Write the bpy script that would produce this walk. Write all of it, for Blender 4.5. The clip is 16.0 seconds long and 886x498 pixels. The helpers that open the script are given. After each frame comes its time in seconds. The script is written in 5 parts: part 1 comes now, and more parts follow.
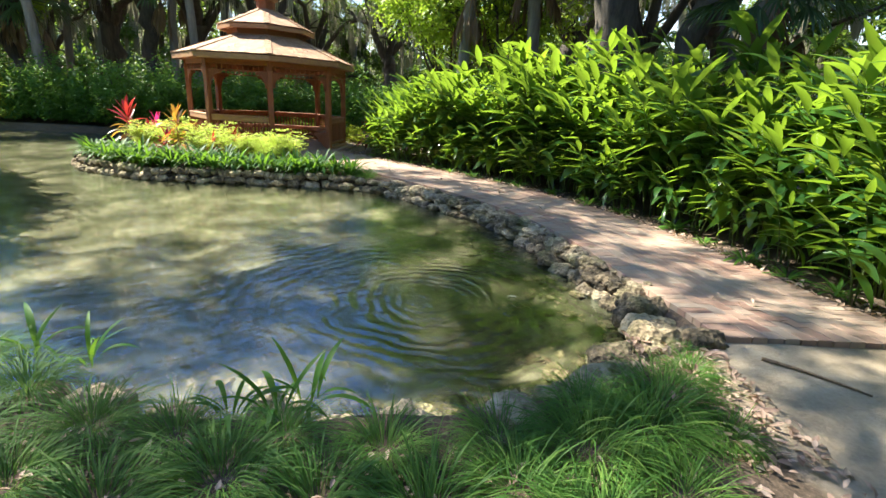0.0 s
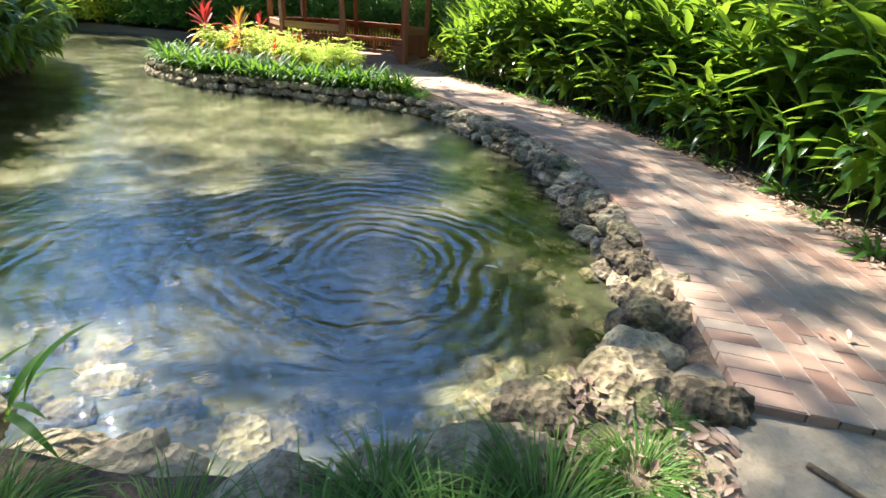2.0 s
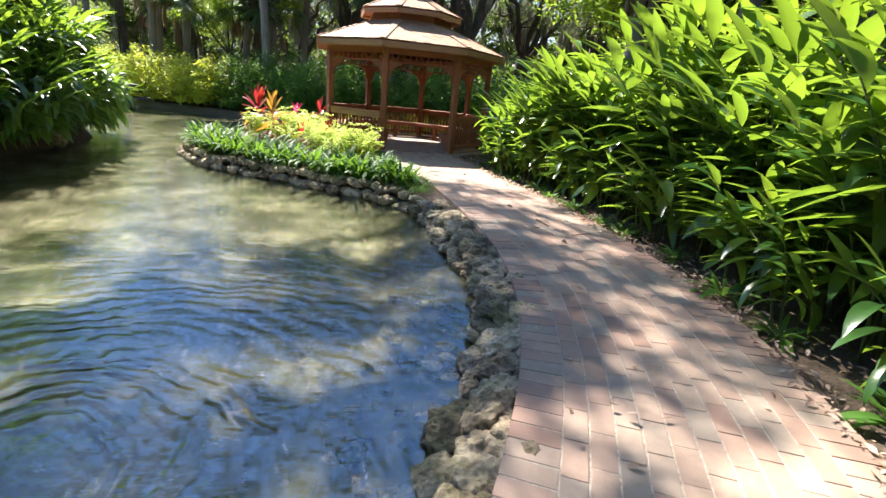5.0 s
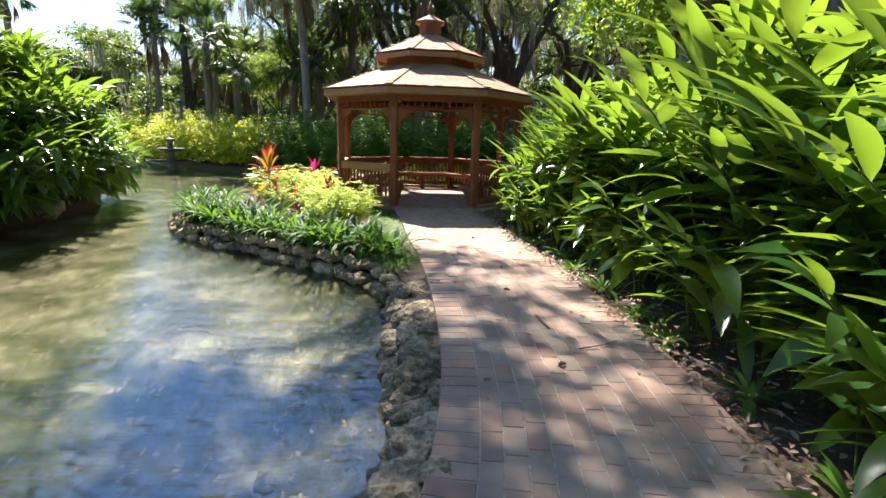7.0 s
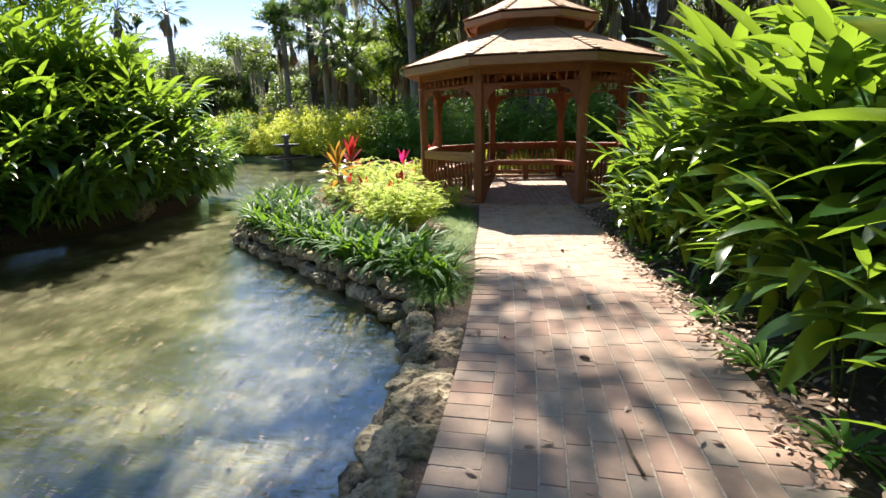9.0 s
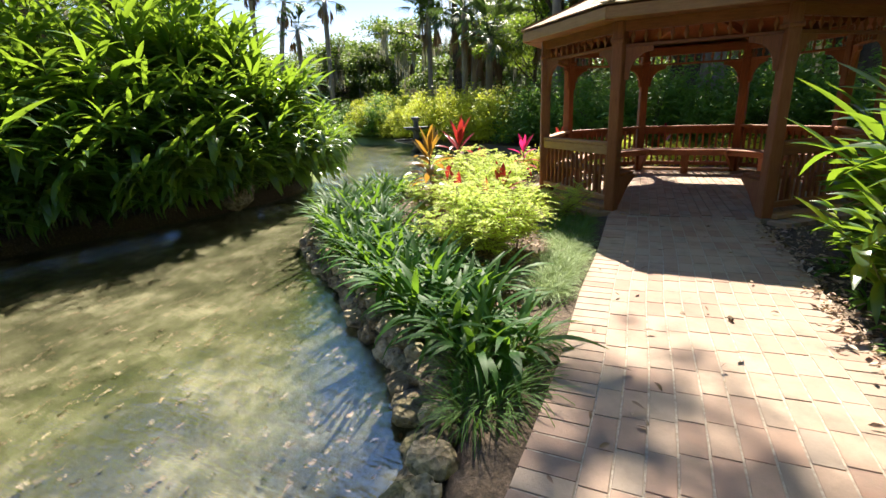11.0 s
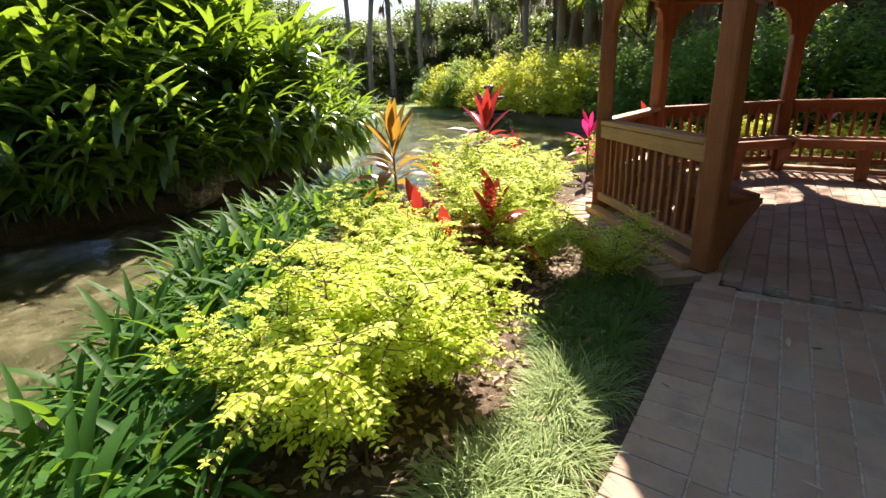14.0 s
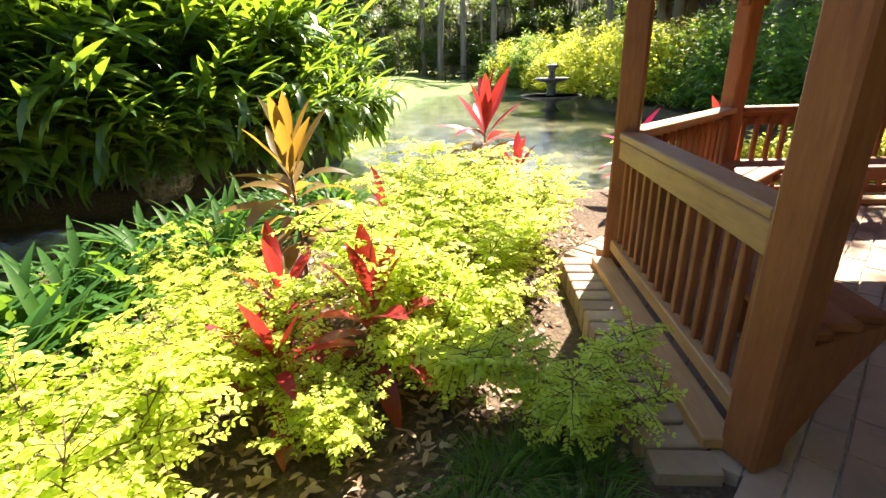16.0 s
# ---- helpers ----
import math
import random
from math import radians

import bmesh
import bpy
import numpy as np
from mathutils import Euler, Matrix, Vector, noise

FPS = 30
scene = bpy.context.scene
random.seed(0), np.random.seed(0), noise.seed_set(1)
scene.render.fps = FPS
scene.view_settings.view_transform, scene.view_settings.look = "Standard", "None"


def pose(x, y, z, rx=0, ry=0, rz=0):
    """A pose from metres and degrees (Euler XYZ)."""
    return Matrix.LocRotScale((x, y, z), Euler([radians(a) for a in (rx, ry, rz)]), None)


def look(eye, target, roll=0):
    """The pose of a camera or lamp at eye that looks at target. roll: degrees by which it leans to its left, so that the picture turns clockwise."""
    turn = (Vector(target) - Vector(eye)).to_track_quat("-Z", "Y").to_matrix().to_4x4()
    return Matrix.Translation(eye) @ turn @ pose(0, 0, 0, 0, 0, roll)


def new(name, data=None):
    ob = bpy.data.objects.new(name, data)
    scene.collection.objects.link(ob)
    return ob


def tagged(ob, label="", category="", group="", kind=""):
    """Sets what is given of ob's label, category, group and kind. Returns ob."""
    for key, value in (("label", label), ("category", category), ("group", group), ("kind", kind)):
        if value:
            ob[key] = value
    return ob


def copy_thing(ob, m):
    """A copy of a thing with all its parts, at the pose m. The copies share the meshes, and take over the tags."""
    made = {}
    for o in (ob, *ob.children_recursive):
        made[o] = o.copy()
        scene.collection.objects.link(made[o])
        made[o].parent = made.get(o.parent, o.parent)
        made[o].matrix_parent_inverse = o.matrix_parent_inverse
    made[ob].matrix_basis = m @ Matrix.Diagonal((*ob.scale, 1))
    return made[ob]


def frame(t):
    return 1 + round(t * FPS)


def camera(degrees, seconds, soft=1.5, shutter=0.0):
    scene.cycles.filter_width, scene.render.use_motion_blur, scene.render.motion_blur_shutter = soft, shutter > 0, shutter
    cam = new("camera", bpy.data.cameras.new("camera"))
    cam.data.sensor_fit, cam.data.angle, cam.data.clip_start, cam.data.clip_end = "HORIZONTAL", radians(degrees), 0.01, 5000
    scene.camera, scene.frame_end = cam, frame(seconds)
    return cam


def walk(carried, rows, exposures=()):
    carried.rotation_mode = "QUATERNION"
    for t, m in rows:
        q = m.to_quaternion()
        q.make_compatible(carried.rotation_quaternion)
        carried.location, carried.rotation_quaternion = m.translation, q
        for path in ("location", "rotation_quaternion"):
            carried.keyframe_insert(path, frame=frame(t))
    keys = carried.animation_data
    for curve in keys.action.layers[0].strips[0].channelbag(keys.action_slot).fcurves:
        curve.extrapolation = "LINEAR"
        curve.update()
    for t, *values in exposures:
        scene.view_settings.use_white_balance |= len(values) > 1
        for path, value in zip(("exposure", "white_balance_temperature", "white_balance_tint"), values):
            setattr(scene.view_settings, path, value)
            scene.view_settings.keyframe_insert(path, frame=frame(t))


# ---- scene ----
cam = camera(85.6, 16.0)
EXPOSURES = [(0.0, 2.1, 6500, 4), (2.0, 2.2, 6400, 6), (4.5, 2.1, 6300, 11), (7.0, 1.85, 6400, 12), (8.0, 1.62, 6500, 12), (10.0, 1.72, 6700, 8), (13.0, 1.45, 7000, 15), (14.5, 2.05, 7200, 18), (16.0, 2.5, 7300, 14)]
METRES, EYE, TILT, LEAN, TURN = 15.0, 1.5, 0.0, 0.0, 0.0
ROWS = [
    (0.0, 0.0, 0.0, 0.0, 0.98, -17.09, -3.2),
    (0.5, 0.0176, 0.0196, -0.0019, -5.3, -16.18, -3.38),
    (1.0, 0.0347, 0.0427, -0.0034, -6.38, -18.36, -3.76),
    (1.5, 0.0541, 0.0638, -0.0058, 5.29, -22.76, -3.67),
    (2.0, 0.0706, 0.0845, -0.0093, 15.49, -26.5, -4.14),
    (2.5, 0.0906, 0.1026, -0.0093, 22.75, -27.51, -3.93),
    (3.0, 0.1079, 0.1219, -0.0096, 29.34, -28.33, -4.99),
    (3.5, 0.1182, 0.1519, -0.0123, 30.8, -30.61, -6.44),
    (4.0, 0.1305, 0.1819, -0.0127, 30.31, -27.39, -5.62),
    (4.5, 0.1387, 0.2108, -0.0117, 28.58, -20.75, -4.94),
    (7.0, 0.135, 0.3787, -0.0036, 36.77, -13.19, -1.65),
    (7.5, 0.1274, 0.4057, -0.0049, 40.02, -11.99, -0.1),
    (8.0, 0.1188, 0.4368, -0.0071, 41.25, -13.71, 0.56),
    (8.5, 0.1106, 0.4677, -0.0055, 47.32, -14.3, 1.46),
    (9.0, 0.0938, 0.4949, -0.0076, 51.59, -14.81, 1.49),
    (9.5, 0.0756, 0.5207, -0.0094, 55.34, -15.05, 2.23),
    (10.0, 0.058, 0.5443, -0.0095, 62.57, -15.31, 2.36),
    (12.5, -0.0659, 0.6607, -0.0125, 73.06, -17.2, 2.64),
    (13.0, -0.0916, 0.6809, -0.0144, 76.59, -17.55, 2.5),
    (13.5, -0.1145, 0.7057, -0.0156, 77.6, -18.17, 2.25),
    (14.0, -0.1359, 0.7316, -0.0152, 81.51, -19.36, 2.66),
    (14.5, -0.1593, 0.747, -0.0151, 85.03, -20.3, 1.88),
    (15.0, -0.181, 0.7639, -0.0143, 86.65, -21.1, 1.34),
    (15.5, -0.207, 0.7865, -0.0133, 90.67, -22.0, 2.0),
    (16.0, -0.2306, 0.8069, -0.0141, 91.12, -21.58, 1.78),
]
walk(cam, [(t, pose(0, 0, EYE, TILT, LEAN, TURN) @ pose(METRES * x, METRES * y, METRES * z, 90 + pitch, roll, yaw)) for t, x, y, z, yaw, pitch, roll in ROWS], EXPOSURES)

# ---- light ----
SUN = Vector((-0.59, 0.316, 0.743)).normalized()
world = bpy.data.worlds.new("world")
scene.world = world
world.use_nodes = True
wn, wl = world.node_tree.nodes, world.node_tree.links
sky = wn.new("ShaderNodeTexSky")
sky.sky_type, sky.sun_disc = "NISHITA", False
sky.ozone_density, sky.dust_density = 3.0, 0.4
sky.sun_elevation = math.asin(SUN.z)
sky.sun_rotation = math.atan2(SUN.x, SUN.y)
coords = wn.new("ShaderNodeTexCoord")
cloud = wn.new("ShaderNodeTexNoise")
cloud.inputs["Scale"].default_value, cloud.inputs["Detail"].default_value = 3.6, 8
ramp = wn.new("ShaderNodeValToRGB")
ramp.color_ramp.elements[0].color = (0.03, 0.03, 0.03, 1)
ramp.color_ramp.elements[0].position, ramp.color_ramp.elements[1].position = 0.58, 0.75
mixc = wn.new("ShaderNodeMix")
mixc.data_type = "RGBA"
mixc.inputs[7].default_value = (11, 11.2, 11.5, 1)
wl.new(coords.outputs["Generated"], cloud.inputs["Vector"])
wl.new(cloud.outputs["Fac"], ramp.inputs["Fac"])
wl.new(ramp.outputs["Color"], mixc.inputs[0])
tint = wn.new("ShaderNodeMix")
tint.data_type, tint.blend_type = "RGBA", "MULTIPLY"
tint.inputs[0].default_value, tint.inputs[7].default_value = 1.0, (0.88, 1.18, 1.66, 1)
wl.new(sky.outputs["Color"], tint.inputs[6])
wl.new(tint.outputs[2], mixc.inputs[6])
height = wn.new("ShaderNodeSeparateXYZ")
wl.new(coords.outputs["Generated"], height.inputs[0])
band = wn.new("ShaderNodeMapRange")
band.interpolation_type = "SMOOTHSTEP"
for i, v in enumerate((0.03, 0.28, 0.88, 0.0), 1):
    band.inputs[i].default_value = v
wl.new(height.outputs["Z"], band.inputs[0])
haze = wn.new("ShaderNodeMix")
haze.data_type = "RGBA"
haze.inputs[7].default_value = (9.0, 9.3, 9.2, 1)
wl.new(band.outputs[0], haze.inputs[0])
wl.new(mixc.outputs[2], haze.inputs[6])
wl.new(haze.outputs[2], wn["Background"].inputs["Color"])
wn["Background"].inputs["Strength"].default_value = 0.05
sun = new("sun", bpy.data.lights.new("sun", "SUN"))
sun.data.energy, sun.data.angle, sun.data.color = 5.0, radians(0.55), (1.0, 0.93, 0.8)
sun.matrix_world = look(SUN * 60, (0, 0, 0))

# ---- materials ----


def material(name, rough=0.6, metal=0.0):
    m = bpy.data.materials.new(name)
    m.use_nodes = True
    nt = m.node_tree
    b = nt.nodes["Principled BSDF"]
    b.inputs["Roughness"].default_value, b.inputs["Metallic"].default_value = rough, metal
    return m, nt.nodes, nt.links, b


def noise_node(n, l, scale, detail=4, kind="Object", rough=0.55, vec=None):
    t = n.new("ShaderNodeTexNoise")
    t.inputs["Scale"].default_value, t.inputs["Detail"].default_value, t.inputs["Roughness"].default_value = scale, detail, rough
    if vec is None:
        c = n.new("ShaderNodeTexCoord")
        vec = c.outputs[kind]
    l.new(vec, t.inputs["Vector"])
    return t


def world_pos(n):
    return n.new("ShaderNodeNewGeometry").outputs["Position"]


def colours(n, l, fac, stops):
    r = n.new("ShaderNodeValToRGB")
    e = r.color_ramp.elements
    while len(e) < len(stops):
        e.new(0.5)
    for q, (p, c) in zip(e, stops):
        q.position, q.color = p, (*c, 1)
    l.new(fac, r.inputs["Fac"])
    return r.outputs["Color"]


def mixed(n, l, fac, a, b, mode="MIX"):
    m = n.new("ShaderNodeMix")
    m.data_type, m.blend_type = "RGBA", mode
    for sock, v in ((m.inputs[0], fac), (m.inputs[6], a), (m.inputs[7], b)):
        if isinstance(v, (int, float)):
            sock.default_value = v
        elif isinstance(v, tuple):
            sock.default_value = (*v, 1)
        else:
            l.new(v, sock)
    return m.outputs[2]


def maths(n, l, op, a, b=0.0):
    m = n.new("ShaderNodeMath")
    m.operation = op
    for sock, v in zip(m.inputs, (a, b)):
        if isinstance(v, (int, float)):
            sock.default_value = v
        else:
            l.new(v, sock)
    return m.outputs[0]


def bump(n, l, b, height, strength=0.3, dist=0.01):
    q = n.new("ShaderNodeBump")
    q.inputs["Strength"].default_value, q.inputs["Distance"].default_value = strength, dist
    l.new(height, q.inputs["Height"])
    l.new(q.outputs["Normal"], b.inputs["Normal"])
    return q


def leaf_material(name, stops, rough=0.4, through_light=0.4, lit=(0.35, 0.6, 0.05), scale=3.0, gloss=0.5):
    """Leaf: a glossy skin over flesh that lets light through."""
    m, n, l, b = material(name, rough)
    g = n.new("ShaderNodeNewGeometry")
    ob = n.new("ShaderNodeObjectInfo")
    t = noise_node(n, l, scale, 3, vec=g.outputs["Position"])
    f = maths(n, l, "ADD", maths(n, l, "MULTIPLY", g.outputs["Random Per Island"], 0.6), maths(n, l, "MULTIPLY", ob.outputs["Random"], 0.15))
    f = maths(n, l, "ADD", f, maths(n, l, "MULTIPLY", maths(n, l, "SUBTRACT", t.outputs["Fac"], 0.4), 0.8))
    c = colours(n, l, f, stops)
    l.new(c, b.inputs["Base Color"])
    b.inputs["Specular IOR Level"].default_value = gloss
    t2 = noise_node(n, l, 60, 2, vec=g.outputs["Position"])
    bump(n, l, b, t2.outputs["Fac"], 0.15, 0.004)
    tr = n.new("ShaderNodeBsdfTranslucent")
    l.new(mixed(n, l, 0.65, c, lit), tr.inputs["Color"])
    mx = n.new("ShaderNodeMixShader")
    mx.inputs[0].default_value = through_light
    l.new(b.outputs[0], mx.inputs[1])
    l.new(tr.outputs[0], mx.inputs[2])
    l.new(mx.outputs[0], n["Material Output"].inputs["Surface"])
    return m


GINGER = leaf_material("ginger_leaf", [(0.0, (0.01, 0.038, 0.013)), (0.4, (0.026, 0.084, 0.02)), (0.72, (0.07, 0.165, 0.026)), (0.96, (0.34, 0.34, 0.03))], 0.3, 0.4, (0.42, 0.62, 0.04), gloss=0.6)
STRAP = leaf_material("strap_leaf", [(0.0, (0.012, 0.046, 0.014)), (0.6, (0.034, 0.105, 0.02)), (1.0, (0.11, 0.22, 0.028))], 0.5, 0.36, (0.28, 0.5, 0.035), gloss=0.15)
GRASS = leaf_material("grass_blade", [(0.0, (0.03, 0.08, 0.02)), (0.55, (0.07, 0.16, 0.03)), (1.0, (0.2, 0.28, 0.07))], 0.55, 0.35, (0.3, 0.5, 0.08), gloss=0.2)
PALEGRASS = leaf_material("pale_grass_blade", [(0.0, (0.12, 0.19, 0.06)), (0.6, (0.27, 0.36, 0.15)), (1.0, (0.46, 0.52, 0.3))], 0.55, 0.3, (0.4, 0.5, 0.2), gloss=0.2)
GOLD = leaf_material("gold_leaf", [(0.0, (0.3, 0.44, 0.05)), (0.5, (0.53, 0.64, 0.09)), (1.0, (0.72, 0.77, 0.17))], 0.5, 0.5, (0.85, 0.97, 0.2), gloss=0.25)
SHRUB = leaf_material("shrub_leaf", [(0.0, (0.035, 0.09, 0.022)), (0.5, (0.07, 0.17, 0.03)), (1.0, (0.17, 0.29, 0.05))], 0.5, 0.4, (0.3, 0.5, 0.06), 0.8, gloss=0.2)
YELLOWSHRUB = leaf_material("yellow_shrub_leaf", [(0.0, (0.3, 0.38, 0.03)), (0.5, (0.46, 0.5, 0.045)), (1.0, (0.64, 0.63, 0.08))], 0.5, 0.43, (0.72, 0.77, 0.08), 0.8, gloss=0.2)
CANOPY = leaf_material("tree_leaf", [(0.0, (0.02, 0.05, 0.014)), (0.5, (0.045, 0.1, 0.022)), (1.0, (0.1, 0.16, 0.035))], 0.45, 0.4, (0.3, 0.42, 0.05), 0.4, gloss=0.2)
BRIGHTTREE = leaf_material("young_tree_leaf", [(0.0, (0.12, 0.2, 0.02)), (0.5, (0.2, 0.32, 0.03)), (1.0, (0.36, 0.45, 0.05))], 0.45, 0.45, (0.5, 0.68, 0.06), 0.6)
PALM = leaf_material("palm_leaf", [(0.0, (0.025, 0.055, 0.02)), (0.6, (0.05, 0.1, 0.03)), (1.0, (0.14, 0.16, 0.06))], 0.4, 0.25, (0.2, 0.32, 0.06), 0.5)
DEADPALM = leaf_material("dead_palm_leaf", [(0.0, (0.13, 0.075, 0.035)), (1.0, (0.3, 0.19, 0.1))], 0.7, 0.2, (0.3, 0.2, 0.1), 0.5)
MOSS = leaf_material("spanish_moss", [(0.0, (0.2, 0.19, 0.14)), (1.0, (0.42, 0.4, 0.3))], 0.8, 0.35, (0.6, 0.56, 0.42), 0.5)
TIRED = leaf_material("red_leaf", [(0.0, (0.1, 0.012, 0.02)), (0.4, (0.26, 0.018, 0.03)), (0.8, (0.36, 0.035, 0.04)), (1.0, (0.38, 0.18, 0.1))], 0.3, 0.26, (0.7, 0.06, 0.04), 14)
TIPINK = leaf_material("magenta_leaf", [(0.0, (0.3, 0.01, 0.08)), (0.6, (0.62, 0.02, 0.14)), (1.0, (0.75, 0.1, 0.2))], 0.33, 0.45, (0.9, 0.04, 0.2))
TIBRONZE = leaf_material("bronze_leaf", [(0.0, (0.035, 0.04, 0.02)), (0.5, (0.11, 0.085, 0.03)), (0.8, (0.28, 0.16, 0.03)), (1.0, (0.52, 0.29, 0.035))], 0.33, 0.4, (0.72, 0.36, 0.04))
LITTER = leaf_material("dry_leaf", [(0.0, (0.17, 0.1, 0.07)), (0.5, (0.4, 0.27, 0.2)), (1.0, (0.64, 0.52, 0.42))], 0.65, 0.15, (0.4, 0.25, 0.1), 8)


def bark_material(name, dark, light, scale=6):
    m, n, l, b = material(name, 0.9)
    c = n.new("ShaderNodeTexCoord")
    mp = n.new("ShaderNodeMapping")
    mp.inputs["Scale"].default_value = (1, 1, 0.2)
    l.new(c.outputs["Object"], mp.inputs["Vector"])
    t = noise_node(n, l, scale, 6, rough=0.7, vec=mp.outputs["Vector"])
    l.new(colours(n, l, t.outputs["Fac"], [(0.3, dark), (0.7, light)]), b.inputs["Base Color"])
    bump(n, l, b, t.outputs["Fac"], 0.9, 0.05)
    return m


BARK = bark_material("bark", (0.035, 0.027, 0.022), (0.13, 0.105, 0.085))
PALMBARK = bark_material("palm_bark", (0.12, 0.1, 0.08), (0.3, 0.26, 0.21), 4)
STEM = bark_material("green_stem", (0.05, 0.09, 0.02), (0.16, 0.2, 0.06), 20)
TWIG = bark_material("twig", (0.14, 0.09, 0.05), (0.32, 0.23, 0.15), 30)


def cedar_material(name, a, b_, c_, rough=0.62):
    m, n, l, b = material(name, rough)
    c = n.new("ShaderNodeTexCoord")
    ob = n.new("ShaderNodeObjectInfo")
    mp = n.new("ShaderNodeMapping")
    mp.inputs["Scale"].default_value = (1, 1, 0.12)
    l.new(c.outputs["Object"], mp.inputs["Vector"])
    t = noise_node(n, l, 45, 6, rough=0.65, vec=mp.outputs["Vector"])
    big = noise_node(n, l, 3, 4)
    f = maths(n, l, "ADD", maths(n, l, "MULTIPLY", t.outputs["Fac"], 0.6), maths(n, l, "MULTIPLY", big.outputs["Fac"], 0.5))
    f = maths(n, l, "ADD", f, maths(n, l, "MULTIPLY", maths(n, l, "SUBTRACT", ob.outputs["Random"], 0.5), 0.22))
    l.new(colours(n, l, f, [(0.3, a), (0.55, b_), (0.8, c_)]), b.inputs["Base Color"])
    bump(n, l, b, t.outputs["Fac"], 0.35, 0.004)
    return m


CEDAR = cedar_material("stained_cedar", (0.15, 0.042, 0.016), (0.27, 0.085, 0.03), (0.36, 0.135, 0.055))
CEDARLIGHT = cedar_material("pale_cedar", (0.27, 0.13, 0.055), (0.4, 0.21, 0.1), (0.5, 0.3, 0.16))
SHINGLE = cedar_material("cedar_shingle", (0.2, 0.105, 0.06), (0.36, 0.21, 0.125), (0.52, 0.34, 0.22), 0.8)


def brick_material(name, stops):
    m, n, l, b = material(name, 0.8)
    ob = n.new("ShaderNodeObjectInfo")
    g = n.new("ShaderNodeNewGeometry")
    big = noise_node(n, l, 1.1, 5, vec=g.outputs["Position"])
    fine = noise_node(n, l, 70, 5, rough=0.7, vec=g.outputs["Position"])
    f = maths(n, l, "FRACT", maths(n, l, "ADD", ob.outputs["Random"], g.outputs["Random Per Island"]))
    base = colours(n, l, f, stops)
    dirt = colours(n, l, big.outputs["Fac"], [(0.36, (0.1, 0.1, 0.1)), (0.6, (1, 1, 1))])
    base = mixed(n, l, maths(n, l, "MULTIPLY", dirt, 0.45), base, (0.45, 0.36, 0.275))
    smear = noise_node(n, l, 4.5, 6, rough=0.65, vec=g.outputs["Position"])
    base = mixed(n, l, colours(n, l, smear.outputs["Fac"], [(0.48, (0, 0, 0)), (0.72, (0.7, 0.7, 0.7))]), base, (0.17, 0.125, 0.095))
    base = mixed(n, l, maths(n, l, "MULTIPLY", fine.outputs["Fac"], 0.5), base, (0.25, 0.19, 0.155))
    l.new(base, b.inputs["Base Color"])
    bump(n, l, b, fine.outputs["Fac"], 0.5, 0.004)
    return m


BRICK = brick_material("brick", [(0.0, (0.27, 0.125, 0.085)), (0.35, (0.37, 0.2, 0.145)), (0.7, (0.42, 0.27, 0.195)), (1.0, (0.3, 0.235, 0.19))])


def stone_material():
    m, n, l, b = material("coral_rock", 0.92)
    pos = world_pos(n)
    ob = n.new("ShaderNodeObjectInfo")
    a = noise_node(n, l, 7, 8, rough=0.7, vec=pos)
    v = n.new("ShaderNodeTexVoronoi")
    v.inputs["Scale"].default_value = 26
    l.new(pos, v.inputs["Vector"])
    f = maths(n, l, "ADD", a.outputs["Fac"], maths(n, l, "MULTIPLY", maths(n, l, "SUBTRACT", ob.outputs["Random"], 0.5), 0.25))
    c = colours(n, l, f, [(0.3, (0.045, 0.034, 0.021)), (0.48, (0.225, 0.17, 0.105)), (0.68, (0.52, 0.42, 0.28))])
    green = noise_node(n, l, 2.2, 4, vec=pos)
    c = mixed(n, l, colours(n, l, green.outputs["Fac"], [(0.5, (0, 0, 0)), (0.7, (0.55, 0.55, 0.55))]), c, (0.12, 0.14, 0.04))
    # shade of the hollows multiplied into the colour, where the bump dips
    pit_shade = colours(n, l, v.outputs["Distance"], [(0.05, (0.3, 0.3, 0.3)), (0.35, (1, 1, 1))])
    l.new(mixed(n, l, 0.8, c, pit_shade, "MULTIPLY"), b.inputs["Base Color"])
    h = maths(n, l, "ADD", maths(n, l, "MULTIPLY", v.outputs["Distance"], 0.8), a.outputs["Fac"])
    bump(n, l, b, h, 1.0, 0.035)
    return m


STONE = stone_material()


